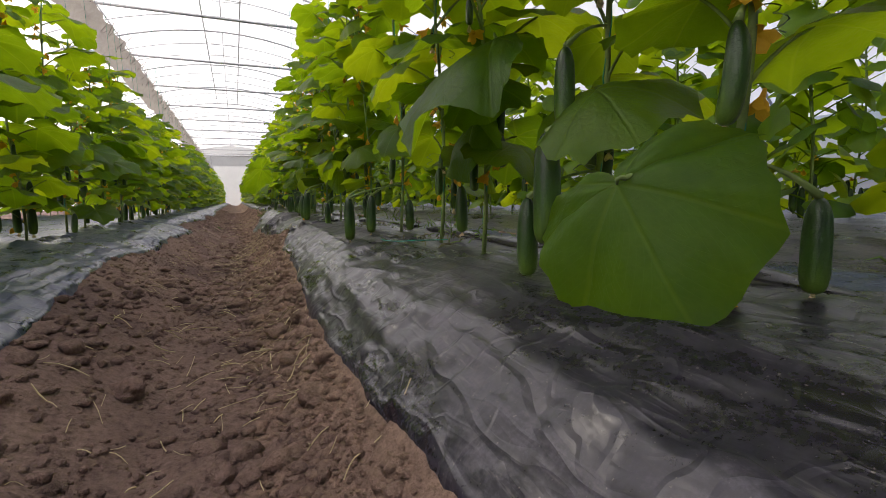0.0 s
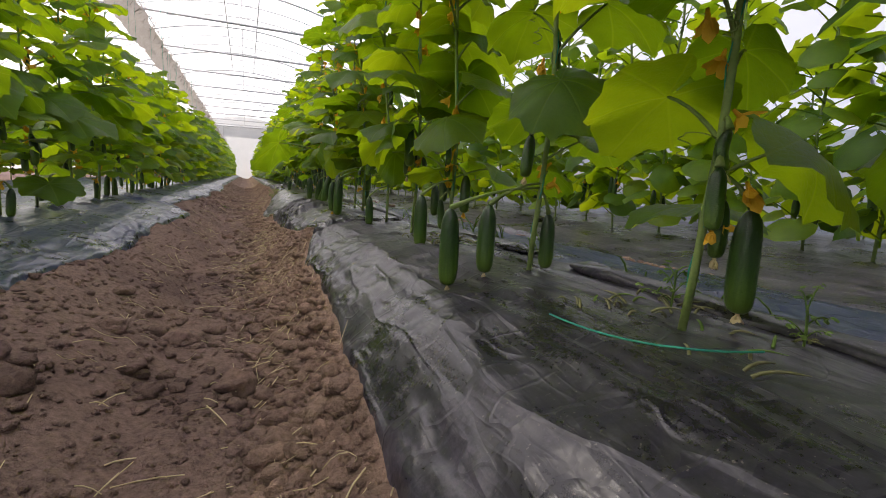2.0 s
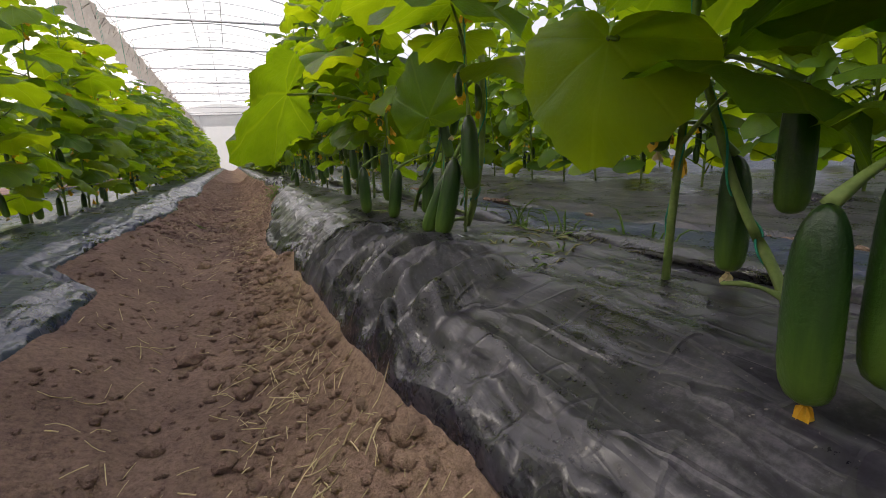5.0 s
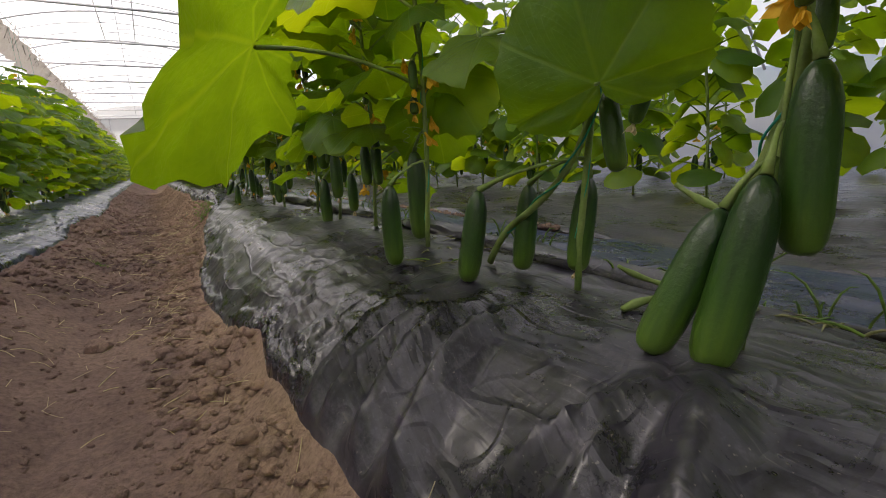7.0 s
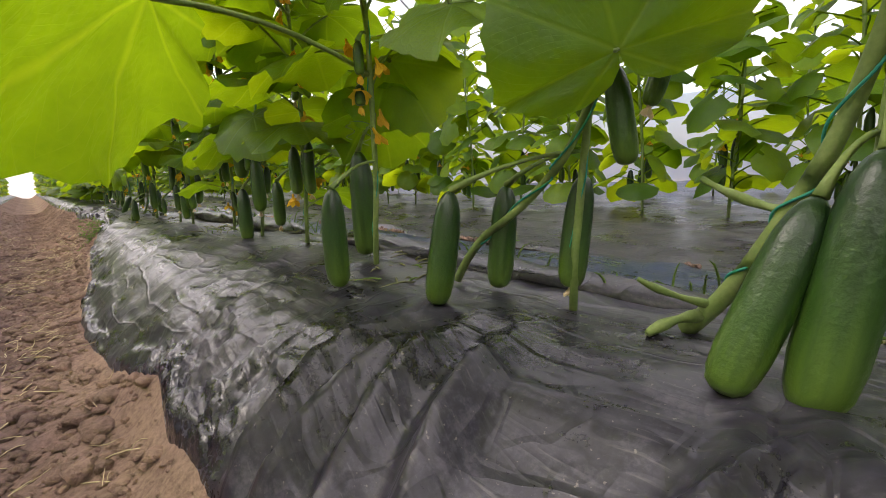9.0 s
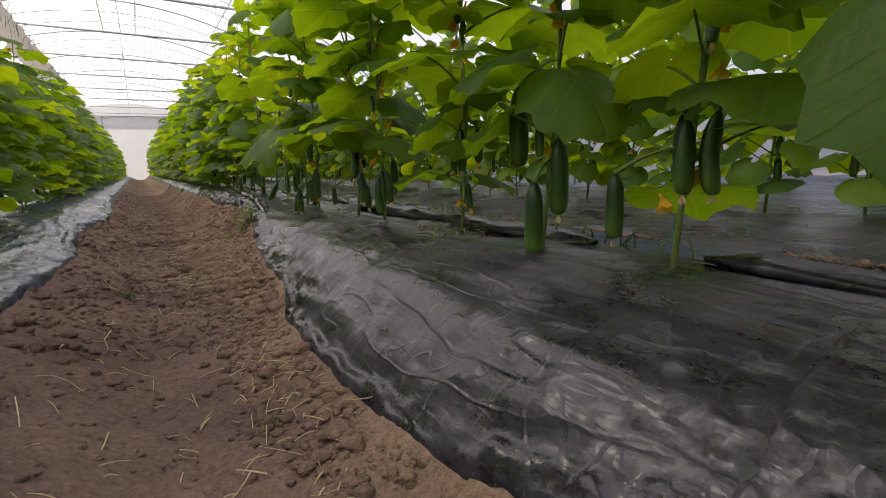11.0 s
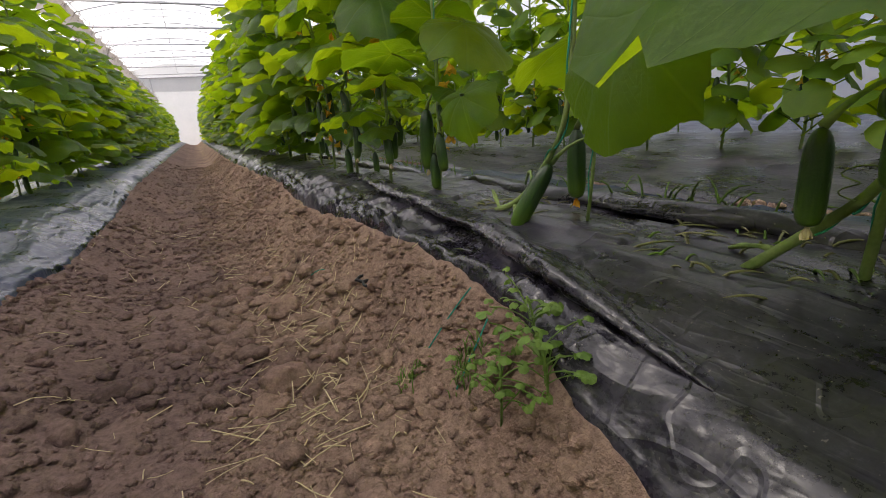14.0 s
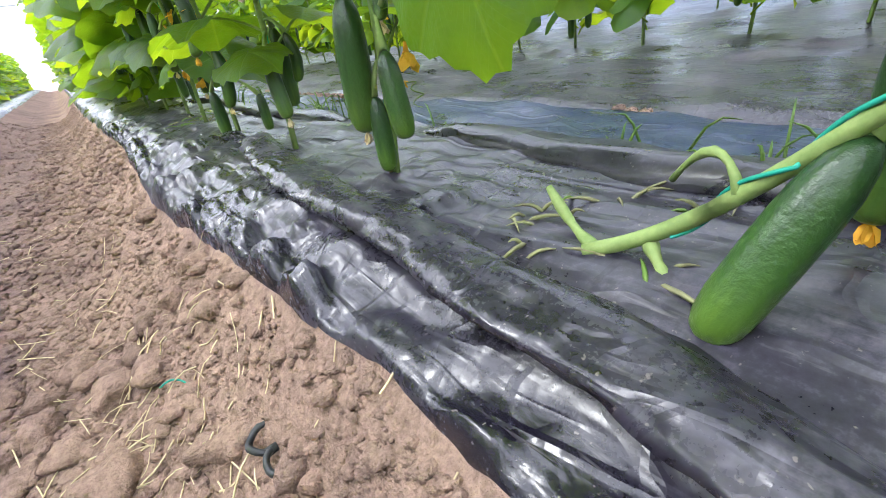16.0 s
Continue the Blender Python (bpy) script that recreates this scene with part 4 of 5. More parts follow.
def broad_leaf(plant, pts, base, start, tip, facing, seed):
    """One large leaf on a long stalk from the stem."""
    start, tip = Vector(start), Vector(tip)
    ydir = (tip - start).normalized()
    zdir = Vector(facing)
    zdir = (zdir - ydir * zdir.dot(ydir)).normalized()
    rot = Matrix((ydir.cross(zdir), ydir, zdir)).transposed().to_4x4()
    size = (tip - start).length * 1.05
    verts, faces, uvs, n_stalk = leaf_geo(size, 0.0, 0.0, 0.001, seed, 48, 7)
    m = Matrix.Translation(start - base) @ rot @ Matrix.Diagonal((0.92, 1, 1, 1))
    local = [m @ Vector((v[0], v[1] if v[1] > 0 else v[1] * 0.42, v[2])) for v in verts]
    node = along(pts, max(0.3, min(2.6, start.z - base.z - 0.12)))
    sv, sf = tube(bez(node, (node + start - base) * 0.5 + Vector((0, 0, 0.1)), start - base, 5), 0.009, 6, False)
    nv = len(local)
    me = mesh_of("leaf", local + sv, faces + [tuple(i + nv for i in q) for q in sf], LEAF)
    me.materials.append(STEM)
    for i in list(range(n_stalk)) + list(range(len(faces), len(faces) + len(sf))):
        me.polygons[i].material_index = 1
    layer = me.uv_layers.new(name="UVMap")
    for loop in me.loops:
        layer.data[loop.index].uv = uvs.get(loop.vertex_index, (0.5, 0.5))
    part("leaf", me, plant)


def build_near_rows():
    rng = random.Random(77)
    for i, y in enumerate(ROW_A_Y):
        mine = [f for f in FRUITS if min(ROW_A_Y, key=lambda q: abs(q - f[0][1])) == y]
        big = [f for f in BROAD if min(ROW_A_Y, key=lambda q: abs(q - f[0][1])) == y]
        build_plant(row_right(y) + 0.14 + rng.uniform(-0.06, 0.06), y, 300 + i, mine, wild=0 if 8.8 < y < 10.9 or 17 < y < 18.8 else 2 if mine else 4, broad=big, first_leaf=0.80 if 8.8 < y < 10.9 else 0.72 if y < 1.5 else 0.62 if 5.2 < y < 6.8 or 13.8 < y < 17 else 0.42)
    y = 1.6
    i = 0
    while y < 23.5:
        build_plant(ROW_LEFT + rng.uniform(-0.1, 0.08), y, 500 + i, toward=-1.0, wild=3, first_leaf=0.32)
        y += rng.uniform(0.75, 0.95)
        i += 1


build_near_rows()


def foliage_geo(rng, height, n_ang, rings, count, flop=28, small=1.0):
    pieces = []
    z, az = 0.16, rng.uniform(0, 6.28)
    for k in range(count):
        f = k / count
        zz = z + (height - z) * f
        az += 2.4 + rng.uniform(-0.6, 0.6)
        s = small * rng.uniform(0.26, 0.40) * (1.08 - 0.4 * max(0.0, f - 0.55) / 0.45)
        v, fc, _, ns = leaf_geo(s, radians(rng.uniform(-6, flop)), radians(rng.uniform(15, 45)), rng.uniform(0.2, 0.42), rng.randrange(9999), n_ang, rings)
        m = Matrix.Translation((0, 0, zz)) @ Matrix.Rotation(az, 4, "Z") @ Matrix.Rotation(rng.uniform(-0.012, 0.012) * flop, 4, "Y")
        pieces.append(([m @ q for q in v], fc))
    return joined(pieces)


def far_plant(seed, n_ang, rings, count, flop=28, small=1.0):
    rng = random.Random(seed)
    p = thing("cucumber_plant", "tall leafy cucumber vine in a distant planted row", "cucumber plant", group="vines in the far rows")
    pts = stem_points(2.8, rng)
    part("stem", mesh_of("stem", *tube(pts, 0.014, 5), STEM), p)
    part("foliage", mesh_of("foliage", *foliage_geo(rng, 2.85, n_ang, rings, count, flop, small), FOLIAGE), p)
    far_cuke = far_cucumber()
    for _ in range(3):
        a, zt, l = rng.uniform(0, 6.28), rng.uniform(0.32, 0.9), rng.uniform(0.18, 0.3)
        t = Vector((0.09 * math.cos(a), 0.09 * math.sin(a), zt))
        m, ln = aim(t - Vector((0, 0, l)), t)
        part("cucumber", far_cuke, p, "dark green cucumber", m @ Matrix.Diagonal((0.9, 0.9, ln / 0.3, 1)))
        part("flower", rng.choice(FLOWERS), p, "yellow blossom", Matrix.Translation(t + Vector((0, 0, 0.15))))
    return p


def build_far_rows():
    rng = random.Random(99)
    mid = [far_plant(900 + i, 18, 2, 30) for i in range(5)]
    low = [far_plant(950 + i, 12, 2, 26) for i in range(3)]
    thin = [far_plant(970 + i, 12, 2, 48, 55, 0.62) for i in range(5)]
    spots = []
    for x, y0, y1, gap in ((1.45, 22.5, 80, 0.85), (ROW_LEFT, 24.2, 80, 0.85), (4.75, -3.0, 48, 0.7), (8.1, -1.0, 44, 0.95), (-5.9, 4.0, 60, 0.9)):
        y = y0
        while y < y1:
            spots.append((x + rng.uniform(-0.12, 0.12), y))
            y += gap * rng.uniform(0.85, 1.2)
    used = set()
    for x, y in spots:
        d = math.hypot(x, y - 12)
        pool = low if d >= 32 else thin if x > 3 else mid
        src = rng.choice(pool)
        m = pose(x, y, lie(x, y) + 0.0, 0, 0, rng.uniform(0, 360))
        if src.name in used:
            copy_thing(src, m)
        else:
            used.add(src.name)
            src.matrix_basis = m


build_far_rows()

# ---- soil clods, straw, weeds ----

def ico(sub):
    bm = bmesh.new()
    bmesh.ops.create_icosphere(bm, subdivisions=sub, radius=1.0)
    v = np.array([q.co[:] for q in bm.verts])
    f = [tuple(q.index for q in p.verts) for p in bm.faces]
    bm.free()
    return v, f


def scatter_clods(name, count, smin, smax, sub, seed, y0, y1, label, patchy=0.0):
    rng = random.Random(seed)
    base, fs = ico(sub)
    kinds = []
    for k in range(14):
        w = np.array([1 + 0.55 * n2(*(q * 1.2 + k * 9.1)[:2], q[2] + k) + 0.25 * n2(*(q * 2.9 + k * 5.1)[:2], q[2] * 2.9) for q in base])
        kinds.append(base * w[:, None])
    verts, faces = [], []
    for _ in range(count):
        y = rng.uniform(y0, y1)
        el, er = edge_left(y), edge_right(y)
        x = rng.uniform(el, er - 0.02) if rng.random() < 0.55 else rng.uniform(0.0, er - 0.02)
        if 7.5 < y < 13.5 and rng.random() < 0.45:
            y = rng.choice((y - 6.0, y + 6.0))
            el, er = edge_left(y), edge_right(y)
            x = min(max(x, el), er - 0.02)
        if patchy and n2(x * 1.3, y * 0.9, seed) + 0.25 * n2(y * 0.3, seed) < rng.uniform(-0.2, 0.2) * patchy:
            continue
        s = smin * (smax / smin) ** (rng.random() ** 3.0)
        if x < -0.15 and s > 0.017 and 5.5 < y < 13 and rng.random() < 0.7:
            continue
        k = kinds[rng.randrange(14)]
        a = rng.uniform(0, 6.28)
        c, sn = math.cos(a), math.sin(a)
        sq = np.array([rng.uniform(0.8, 1.3), rng.uniform(0.7, 1.1), rng.uniform(0.5, 0.85)]) * s
        p = k * sq
        p = np.stack([p[:, 0] * c - p[:, 1] * sn + x, p[:, 0] * sn + p[:, 1] * c + y, p[:, 2] + bare_z(x, y) + s * 0.25], 1)
        o = len(verts)
        verts += p.tolist()
        faces += [(f[0] + o, f[1] + o, f[2] + o) for f in fs]
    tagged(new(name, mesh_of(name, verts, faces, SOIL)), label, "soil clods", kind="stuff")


scatter_clods("soil_crumbs", 25000, 0.006, 0.022, 1, 1, 0.4, 22, "small dry crumbs of brown soil on the path")
scatter_clods("soil_clods", 4000, 0.013, 0.036, 2, 2, 0.4, 23, "dry rounded clods of brown soil on the path")


scatter_clods("soil_crumbs", 9000, 0.006, 0.019, 1, 6, 16.4, 19.8, "small dry crumbs of brown soil on the path")
scatter_clods("soil_crumbs", 4500, 0.012, 0.034, 1, 5, 21.5, 34, "small dry crumbs of brown soil on the path")


scatter_clods("soil_clods", 2600, 0.026, 0.062, 2, 9, 0.6, 23, "rounded lumps of brown soil heaped in patches on the path", 1.0)


def build_big_clods():
    rng = random.Random(8)
    spots = [(-0.58, 4.9), (0.0, 5.27), (0.08, 4.72), (0.0, 4.37), (-0.3, 5.0), (-0.15, 15.86), (0.23, 14.94), (0.12, 14.6), (0.3, 15.1), (-0.27, 12.14), (-0.22, 9.64), (0.38, 19.36), (0.62, 18.84), (0.25, 19.1), (0.33, 18.9), (0.5, 19.0), (0.42, 18.6), (0.51, 17.62), (0.3, 17.9), (0.21, 17.73), (-0.1, 7.9), (0.15, 6.9), (-0.45, 2.6), (0.2, 18.5)]
    for i, (x, y) in enumerate(spots):
        v, f = ico(3)
        s = rng.uniform(0.05, 0.085)
        pts = []
        for q in v:
            w = 1 + 0.5 * n2(q[0] * 1.3 + i, q[1] * 1.3, q[2] * 1.3) + 0.22 * n2(q[0] * 4 + i, q[1] * 4, q[2] * 4) + 0.08 * n2(q[0] * 11, q[1] * 11, q[2] * 11 + i)
            pts.append((q[0] * w * s * 1.2, q[1] * w * s, q[2] * w * s * 0.7))
        ob = new("soil_clod", mesh_of("soil_clod", pts, f, SOIL))
        ob.matrix_basis = pose(x, y, bare_z(x, y) + s * 0.3, 0, 0, rng.uniform(0, 360))
        tagged(ob, "large dry lump of brown soil lying on the path", "soil clod", "large soil clods")


build_big_clods()


def build_straw():
    rng = random.Random(12)
    pieces = []
    centres = [(0.25, 2.9), (0.2, 6.2), (0.1, 7.3), (0.3, 9.0), (0.25, 8.4), (0.15, 15.6), (0.35, 16.2), (0.1, 12.6), (0.5, 18.5), (0.65, 18.2), (0.3, 17.6), (0.2, 4.6)]
    for _ in range(2000):
        if rng.random() < 0.62:
            cx, cy = rng.choice(centres)
            x, y = rng.gauss(cx, 0.16), rng.gauss(cy, 0.38)
        else:
            x, y = rng.uniform(-0.75, 0.6), rng.uniform(0.5, 22)
        if not edge_left(y) < x < edge_right(y) - 0.03:
            continue
        a, l = rng.uniform(0, 6.28), rng.uniform(0.03, 0.11) * rng.choice((1, 1, 1, 1.8))
        d = Vector((math.cos(a), math.sin(a), 0)) * l
        z = bare_z(x, y) + 0.016
        mid = Vector((x, y, z + rng.uniform(0.0, 0.012))) + d * 0.5 + Vector((d.y, -d.x, 0)) * rng.uniform(-0.03, 0.03)
        e = Vector((x, y, 0)) + d
        e.z = bare_z(e.x, e.y) + 0.014 + rng.choice((0, 0, 0.03))
        pieces.append(tube(bez((x, y, z), mid, e, 3), rng.uniform(0.0009, 0.0028), 4, False))
    tagged(new("straw_litter", mesh_of("straw_litter", *joined(pieces), STRAW)), "pale dry straw stalks scattered over the soil", "straw", kind="stuff")


build_straw()


def build_grass_strip():
    """Weeds and cut stalks along the torn seam behind the vines."""
    rng = random.Random(31)
    green, dry = [], []
    for _ in range(2600):
        y = rng.uniform(0.5, 23)
        x = rng.uniform(row_right(y) - 0.05, inner_right(y) + 0.40)
        if n2(y * 1.1, 44.0) < (-0.05 if x > inner_right(y) - 0.1 else 0.1):
            continue
        z = lie(x, y) + (0.012 if x < inner_right(y) else 0.0)
        a, l = rng.uniform(0, 6.28), rng.uniform(0.05, 0.22)
        flat = rng.random() < 0.55 or x < inner_right(y) - 0.05
        d = Vector((math.cos(a), math.sin(a), 0)) * l * rng.uniform(0.2, 0.9)
        t = tube(bez((x, y, z), Vector((x, y, z + (0.03 if flat else l))) + d * 0.3, Vector((x, y, z + (0.02 if flat else l * rng.uniform(0.7, 1.1)))) + d, 4), [0.005, 0.005, 0.0045, 0.0035, 0.001], 4, False)
        (dry if flat and rng.random() < 0.8 else green).append(t)
    tagged(new("seam_weeds", mesh_of("seam_weeds", *joined(green), GRASS)), "green weed blades growing through the film seam", "weeds", kind="stuff")
    tagged(new("seam_litter", mesh_of("seam_litter", *joined(dry), OLD_STEM)), "dry tangled stalks lying in the film seam", "dry stalks", kind="stuff")
    hose = [(inner_right(y) + 0.1 + 0.03 * n2(y * 1.3, 5), y, lie(inner_right(y) + 0.1, y) + 0.02) for y in spaced(-5, 60, 0.35)]
    tagged(new("drip_hose", mesh_of("drip_hose", *tube(hose, 0.016, 7), HOSE)), "black drip irrigation hose along the vine row", "hose")


build_grass_strip()


def film_fold(y0, y1, seed, size):
    """The inner hem of the film, gathered into a dark crumpled roll behind the vines."""
    ys = spaced(y0, y1, 0.05)
    verts, faces, n = [], [], 12
    for j, y in enumerate(ys):
        ends = min(1.0, (y - y0) / 0.25, (ys[-1] - y) / 0.25)
        x = inner_right(y) - 0.05 + 0.06 * n2(y * 0.9, seed)
        z = lie(x, y) + 0.03
        for k in range(n):
            a = 2 * math.pi * k / n
            r = size * (0.25 + 0.75 * max(0.0, ends)) * (1 + 0.45 * n2(math.cos(a) * 1.5 + seed, math.sin(a) * 1.5, y * 2.2) + 0.25 * n2(k * 1.7, y * 6.0, seed))
            verts.append((x + 1.5 * r * math.cos(a), y, z + 0.85 * r * math.sin(a)))
    for j in range(len(ys) - 1):
        for k in range(n):
            a, b = j * n + k, j * n + (k + 1) % n
            faces.append((a, a + n, b + n, b))
    tagged(new("film_fold", mesh_of("film_fold", verts, faces, FILM)), "dark crumpled roll of gathered mulch film behind the vines", "plastic film", "gathered film hems")


def rolled_fold():
    """A slack fold of film lying along the bed where the sheet was gathered, creased underneath."""
    ys = spaced(16.5, 19.9, 0.022)
    verts, faces, tucked, n = [], [], [], 26
    for y in ys:
        ends = max(0.0, min(1.0, (y - 16.5) / 0.5, (ys[-1] - y) / 0.5))
        x = float(np.interp(y, ROLL_Y, ROLL_X)) + 0.02 * n2(y * 2.2, 66.0)
        z = lie(x, y) + 0.012 + 0.045 * ends
        for k in range(n):
            a = 2 * math.pi * k / n
            cx, cz = math.cos(a), math.sin(a)
            d = noise.voronoi((cx * 1.1, y * 7.0, cz * 1.1))[0]
            r = (0.012 + 0.038 * ends) * (1 + 0.30 * n2(cx * 1.1, y * 2.6, cz * 1.1) + 0.40 * (min(0.4, d[1] - d[0]) - 0.2))
            verts.append((x + 1.55 * r * cx + (0.03 * ends if cz < 0 else 0.0), y, z + 0.95 * r * cz))
            tucked.append(0.35)
    for j in range(len(ys) - 1):
        for k in range(n):
            a, b = j * n + k, j * n + (k + 1) % n
            faces.append((a, a + n, b + n, b))
    me = mesh_of("film_fold", verts, faces, FILM)
    me.attributes.new("tucked", "FLOAT", "POINT").data.foreach_set("value", tucked)
    tagged(new("film_fold", me), "thick crinkled roll of black film lying along the bed", "plastic film", "gathered film hems")


rolled_fold()
for k, (a, b, size) in enumerate([(1.0, 3.9, 0.05), (4.3, 6.5, 0.045), (6.9, 8.8, 0.05), (9.4, 11.6, 0.06), (12.2, 15.4, 0.065), (15.9, 18.9, 0.06), (19.6, 23.0, 0.05)]):
    film_fold(a, b, 200.0 + 3.7 * k, size)


# ---- small things along the row ----
def own_part(name, geo, material, parent, label=""):
    return part(name, mesh_of(name, *geo, material), parent, label)


def twist(points, radius, turns, n=60):
    """A twine wound round a bent stem."""
    pts = [Vector(p) for p in points]
    out = []
    for i in range(n + 1):
        f = i / n * (len(pts) - 1)
        k = min(int(f), len(pts) - 2)
        p = pts[k].lerp(pts[k + 1], f - k)
        d = (pts[k + 1] - pts[k]).normalized()
        a = d.orthogonal().normalized()
        b = d.cross(a)
        w = 2 * math.pi * turns * i / n
        out.append(p + (a * math.cos(w) + b * math.sin(w)) * radius)
    return out


def bent_vine(path, radius, shoots, label, turns=2.5):
    """A thick old vine lying low and climbing aslant, with cut side shoots."""
    base = Vector(path[0])
    vine = thing("bent_vine", label, "vine", base, "low bent vines")
    loc = [Vector(p) - base for p in path]
    fine = []
    for a, b, c in zip(loc, loc[1:], loc[2:]):
        fine += bez((a + b) * 0.5 if fine else a, b, (b + c) * 0.5, 6)
    fine.append(loc[-1])
    own_part("stem", tube(fine, [radius * (1.1 - 0.35 * i / len(fine)) * (1 + 0.12 * n2(i * 0.9, 3.0)) for i in range(len(fine))], 9), STEM, vine)
    own_part("twine", tube(twist(fine[4:], radius * 1.15, turns), 0.0035, 5, False), TEAL, vine, "teal twine wound round the stem")
    for k, (a, m, b, r) in enumerate(shoots):
        pts = bez(Vector(a) - base, Vector(m) - base, Vector(b) - base, 8)
        own_part("side_shoot", tube(pts, [r * (1 + 0.25 * math.sin(i * 1.3 + k)) * (1.0 - 0.03 * i) for i in range(9)], 8), STEM, vine, "pale green cut side shoot")
    return vine


bent_vine([(1.36, 17.80, 0.60), (1.41, 17.70, 0.63), (1.40, 17.52, 0.79), (1.38, 17.33, 1.0), (1.34, 17.26, 1.5)], 0.013,
          [((1.38, 17.79, 0.60), (1.42, 17.86, 0.59), (1.44, 17.94, 0.67), 0.012), ((1.40, 17.70, 0.63), (1.36, 17.66, 0.61), (1.36, 17.63, 0.565), 0.012),
           ((1.40, 17.58, 0.74), (1.43, 17.62, 0.84), (1.46, 17.70, 0.72), 0.008)], "pale green cucumber vine bent low over black film with cut shoots")
bent_vine([(1.42, 9.47, 0.575), (1.42, 9.39, 0.66), (1.41, 9.29, 0.85), (1.40, 9.19, 1.06), (1.36, 9.10, 1.5)], 0.021,
          [((1.42, 9.43, 0.62), (1.35, 9.47, 0.63), (1.27, 9.50, 0.60), 0.015), ((1.42, 9.41, 0.65), (1.34, 9.50, 0.68), (1.30, 9.54, 0.72), 0.010),
           ((1.41, 9.27, 0.88), (1.44, 9.36, 0.89), (1.45, 9.46, 0.95), 0.012)], "thick green cucumber vine climbing aslant with cut side shoots", 3.0)
bent_vine([(1.37, 10.24, 0.60), (1.37, 10.16, 0.74), (1.39, 9.95, 0.87), (1.40, 9.74, 1.08), (1.36, 9.62, 1.5)], 0.014, [], "green cucumber vine bent aslant between hanging cucumbers", 2.0)
bent_vine([(1.30, 7.55, 0.575), (1.36, 7.62, 0.66), (1.40, 7.78, 0.86), (1.36, 7.9, 1.3)], 0.014, [((1.33, 7.58, 0.62), (1.28, 7.62, 0.68), (1.24, 7.70, 0.66), 0.008)], "green cucumber vine bent low beside the film edge", 2.0)
bent_vine([(1.42, 16.7, 0.58), (1.46, 16.6, 0.68), (1.46, 16.42, 0.86), (1.42, 16.34, 1.3)], 0.014, [((1.45, 16.64, 0.64), (1.50, 16.72, 0.64), (1.52, 16.80, 0.60), 0.009)], "green cucumber vine bent low near the weedy seam", 2.0)


def loose_twine(points, label):
    pts = []
    for a, b, c in zip(points, points[1:], points[2:]):
        pts += bez(a, b, c, 8)
    tagged(new("loose_twine", mesh_of("loose_twine", *tube(pts, 0.003, 5, False), TEAL)), label, "twine", "loose twine ends")


def on_soil(x, y, up=0.018):
    return (x, y, bare_z(x, y) + up)


loose_twine([on_soil(0.78, 17.44), on_soil(0.86, 17.40, 0.03), on_soil(0.94, 17.37, 0.03)], "short teal twine end lying on the soil")
loose_twine([on_soil(0.76, 17.20), on_soil(0.84, 17.19, 0.035), on_soil(0.92, 17.21, 0.03)], "short teal twine end lying on the soil")
loose_twine([on_soil(0.62, 18.75), on_soil(0.68, 18.68, 0.04), on_soil(0.70, 18.58)], "curled teal twine end lying on the soil")
loose_twine([(0.90, 3.30, 0.60), (0.90, 3.05, 0.60), (1.00, 2.92, 0.62)], "thin teal twine lying across the black film")
loose_twine([(1.00, 2.92, 0.62), (1.06, 2.87, 0.62), (1.18, 2.84, 0.62)], "thin teal twine lying across the black film")


def build_clip():
    """A broken plastic clip: two open rings joined by a hinge, with a ladder strap."""
    x, y = 0.79, 18.17
    clip = thing("broken_clip", "broken black plastic trellis clip lying on the soil", "plastic clip", (x, y, bare_z(x, y) + 0.022))

    def arc(cx, cy, r, a0, a1, w=0.006):
        return tube([(cx + r * math.cos(a0 + (a1 - a0) * i / 12), cy + r * math.sin(a0 + (a1 - a0) * i / 12), 0.004 * math.sin(i)) for i in range(13)], w, 6)

    clip.scale = (1.3, 1.3, 1.3)
    own_part("ring", arc(0, 0.028, 0.030, 1.0, 4.9), CLIP, clip)
    own_part("ring", arc(0.012, -0.034, 0.032, 1.9, 5.9), CLIP, clip)
    own_part("hinge", tube([(-0.012, -0.004, 0), (0.008, -0.004, 0)], 0.008, 6), CLIP, clip)
    own_part("strap_rail", tube([(0.012, 0.054, 0), (0.034, 0.082, 0.006)], 0.003, 5), CLIP, clip)
    own_part("strap_rail", tube([(0.026, 0.048, 0), (0.046, 0.074, 0.006)], 0.003, 5), CLIP, clip)
    for k in range(3):
        f = k / 2
        own_part("strap_rung", tube([(0.012 + 0.022 * f, 0.054 + 0.028 * f, 0.003), (0.026 + 0.02 * f, 0.048 + 0.026 * f, 0.003)], 0.0025, 5), CLIP, clip)


build_clip()


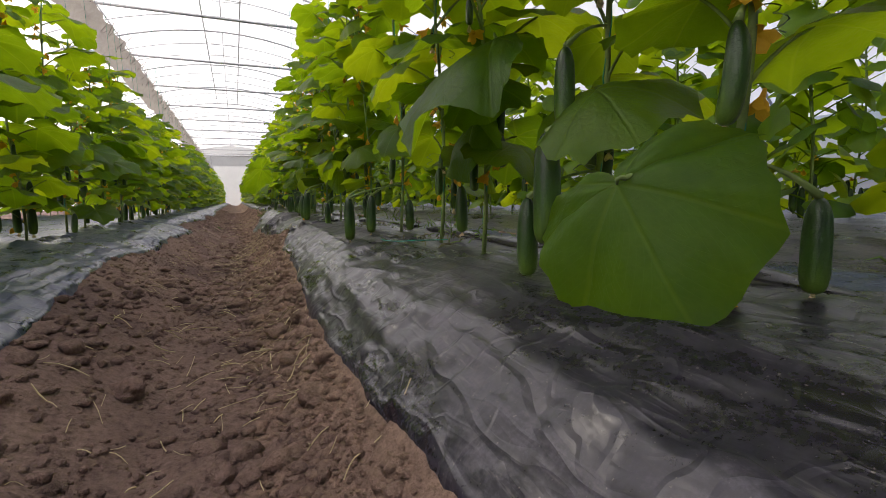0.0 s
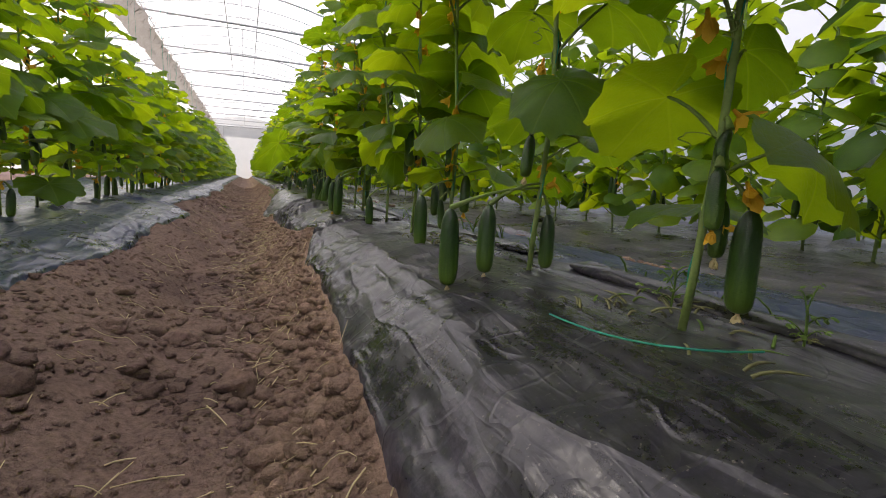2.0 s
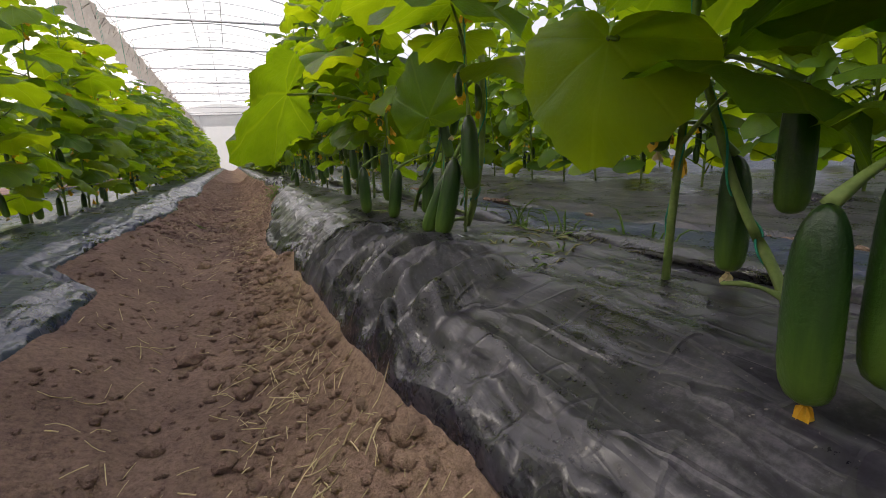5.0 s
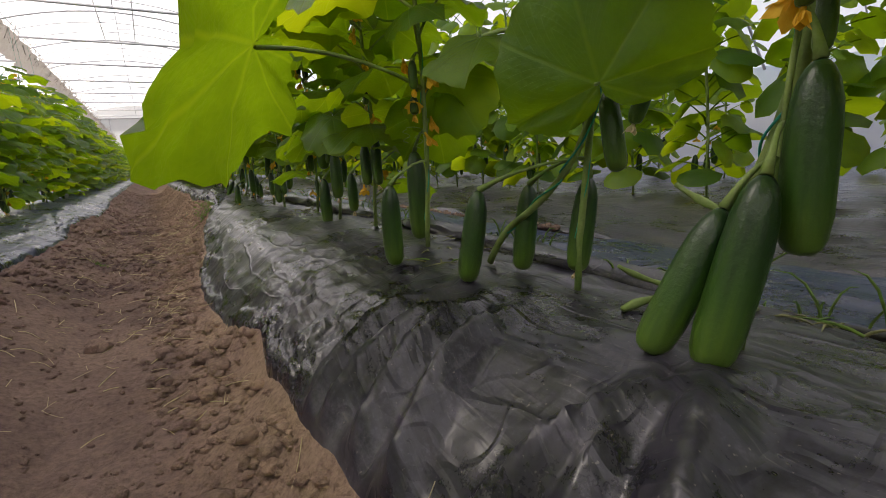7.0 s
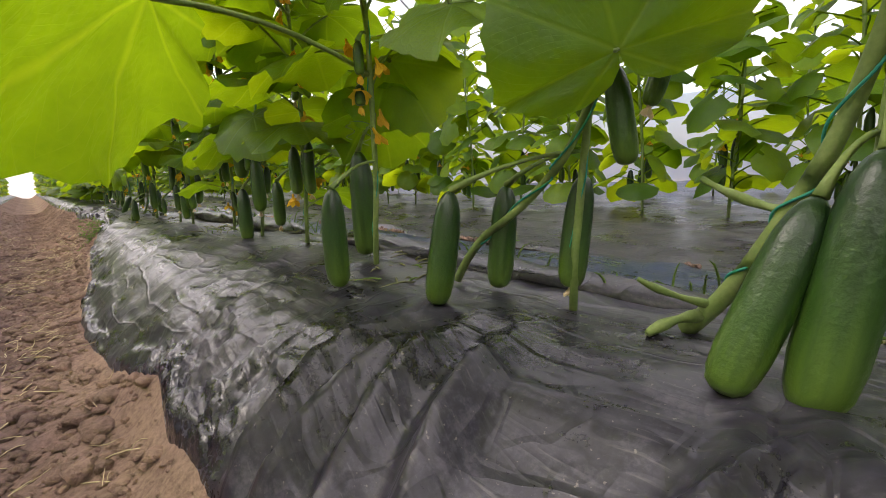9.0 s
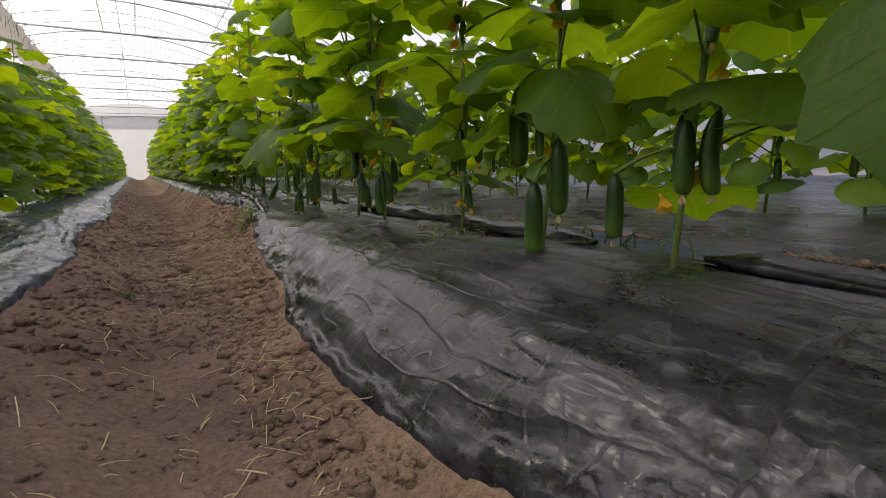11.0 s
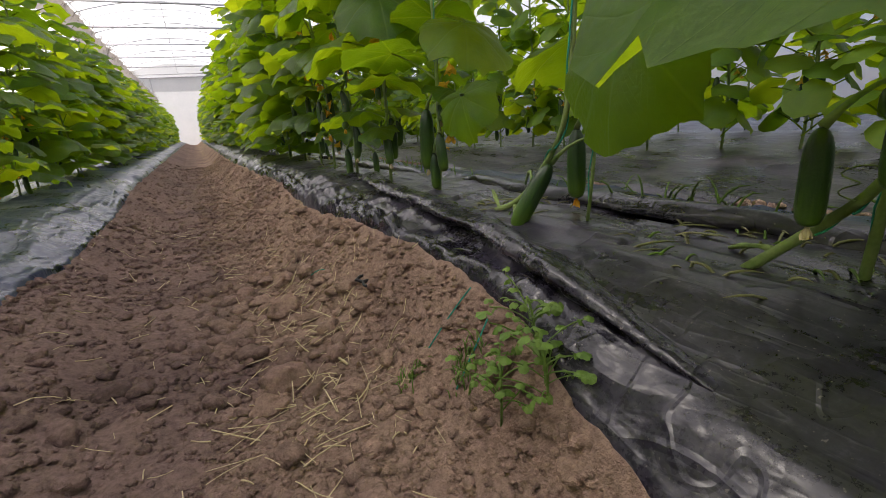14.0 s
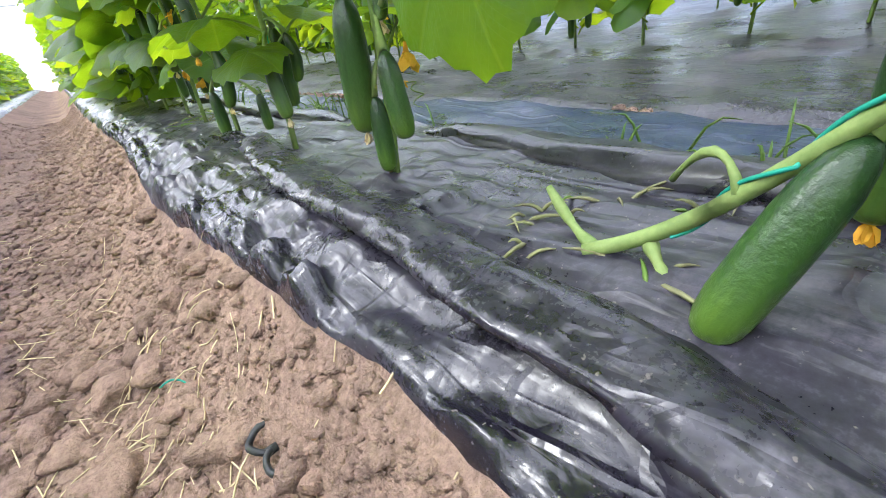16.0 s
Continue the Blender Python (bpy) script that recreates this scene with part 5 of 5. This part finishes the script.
def weed(x, y, size, n, seed, label):
    rng = random.Random(seed)
    z = lie(x, y) + 0.01
    w = thing("weed", label, "weed", (x, y, z), "weeds on the path edge")
    top = (rng.uniform(-0.02, 0.02), rng.uniform(-0.02, 0.02), size)
    own_part("stem", tube(bez((0, 0, -0.03), (0.01, 0, size * 0.5), top, 5), 0.004, 5), GRASS, w)
    for k in range(n):
        a = k * 2.4 + rng.uniform(-0.4, 0.4)
        root = Vector(top) * rng.uniform(0.1, 0.9)
        tip = root + Vector((math.cos(a), math.sin(a), rng.uniform(0.1, 0.9))) * size * rng.uniform(0.35, 0.8)
        own_part("branch", tube(bez(root, (root + tip) * 0.5 + Vector((0, 0, 0.03)), tip, 4), 0.0022, 4, False), GRASS, w)
        for i in range(3):
            sc = size * rng.uniform(0.4, 0.65)
            m = Matrix.Translation(root.lerp(tip, 1 - 0.25 * i)) @ Matrix.Rotation(a - 1.57 + (i - 1) * 1.3, 4, "Z") @ Matrix.Rotation(rng.uniform(-0.5, 0.5), 4, "X") @ Matrix.Diagonal((sc, sc, sc, 1))
            part("leaf", WEED_LEAVES[8 + (k + i) % 2], w, m=m)


weed(0.84, 16.84, 0.20, 14, 1, "young bright green weed at the film edge")
weed(0.77, 16.96, 0.17, 12, 2, "young bright green weed at the film edge")
weed(0.90, 16.96, 0.16, 12, 8, "young bright green weed at the film edge")
weed(1.42, 3.3, 0.14, 7, 4, "bright green weed sprouting between the films")
weed(1.46, 2.9, 0.12, 6, 5, "bright green weed sprouting between the films")


def tuft(x, y, n, height, seed, label):
    rng = random.Random(seed)
    pieces = []
    for _ in range(n):
        a, r = rng.uniform(0, 6.28), rng.uniform(0, 0.07)
        px, py = x + r * math.cos(a), y + r * math.sin(a)
        z = bare_z(px, py)
        h = height * rng.uniform(0.4, 1.0)
        d = Vector((rng.uniform(-1, 1), rng.uniform(-1, 1), 0)) * h * 0.7
        pieces.append(tube(bez((px, py, z), (px + d.x * 0.2, py + d.y * 0.2, z + h), (px + d.x, py + d.y, z + h * 0.7), 4), [0.0025, 0.0025, 0.002, 0.0015, 0.0007], 4, False))
    tagged(new("grass_tuft", mesh_of("grass_tuft", *joined(pieces), GRASS)), label, "grass", "grass tufts", "stuff")


tuft(0.80, 17.20, 60, 0.08, 3, "sparse green grass tuft at the film edge")
tuft(0.70, 17.45, 40, 0.07, 4, "sparse green grass tuft at the film edge")
tuft(-0.45, 14.9, 40, 0.05, 6, "sparse green grass tuft on the path")
tuft(-0.30, 1.3, 40, 0.06, 7, "sparse green grass tuft on the path")


def pale_stick(x, y, length, turn):
    z = bare_z(x, y) + 0.02
    d = Vector((math.cos(turn), math.sin(turn), 0)) * length
    m = Vector((x, y, z + 0.01)) + d * 0.5 + Vector((d.y, -d.x, 0)) * 0.06
    tagged(new("dry_stick", mesh_of("dry_stick", *tube(bez((x, y, z), m, Vector((x, y, z)) + d, 5), 0.0055, 6), STRAW)), "pale dry broken stalk lying on the soil", "stick", "dry sticks")


pale_stick(0.55, 17.80, 0.15, 1.9)
pale_stick(0.30, 7.6, 0.16, 0.4)
pale_stick(0.10, 5.7, 0.12, 1.2)
pale_stick(0.45, 14.9, 0.17, 1.7)


def seam_soil():
    rng = random.Random(41)
    base, fs = ico(2)
    verts, faces = [], []
    for _ in range(900):
        y = rng.uniform(2, 24)
        if n2(y * 0.8, 12.0) < 0.0:
            continue
        x, s = 2.835 + 0.03 * n2(y * 0.8, 5.0) + rng.gauss(0, 0.028), rng.uniform(0.012, 0.034)
        z = lie(x, y) + 0.02
        k = rng.uniform(0, 50)
        o = len(verts)
        for q in base:
            w = s * (1 + 0.5 * n2(q[0] * 1.3 + k, q[1] * 1.3, q[2] * 1.3))
            verts.append((x + q[0] * w, y + q[1] * w, z + q[2] * w * 0.75))
        faces += [(f[0] + o, f[1] + o, f[2] + o) for f in fs]
    tagged(new("seam_clods", mesh_of("seam_clods", verts, faces, SOIL)), "broken reddish soil clods showing between the film sheets", "soil clods", kind="stuff")


seam_soil()
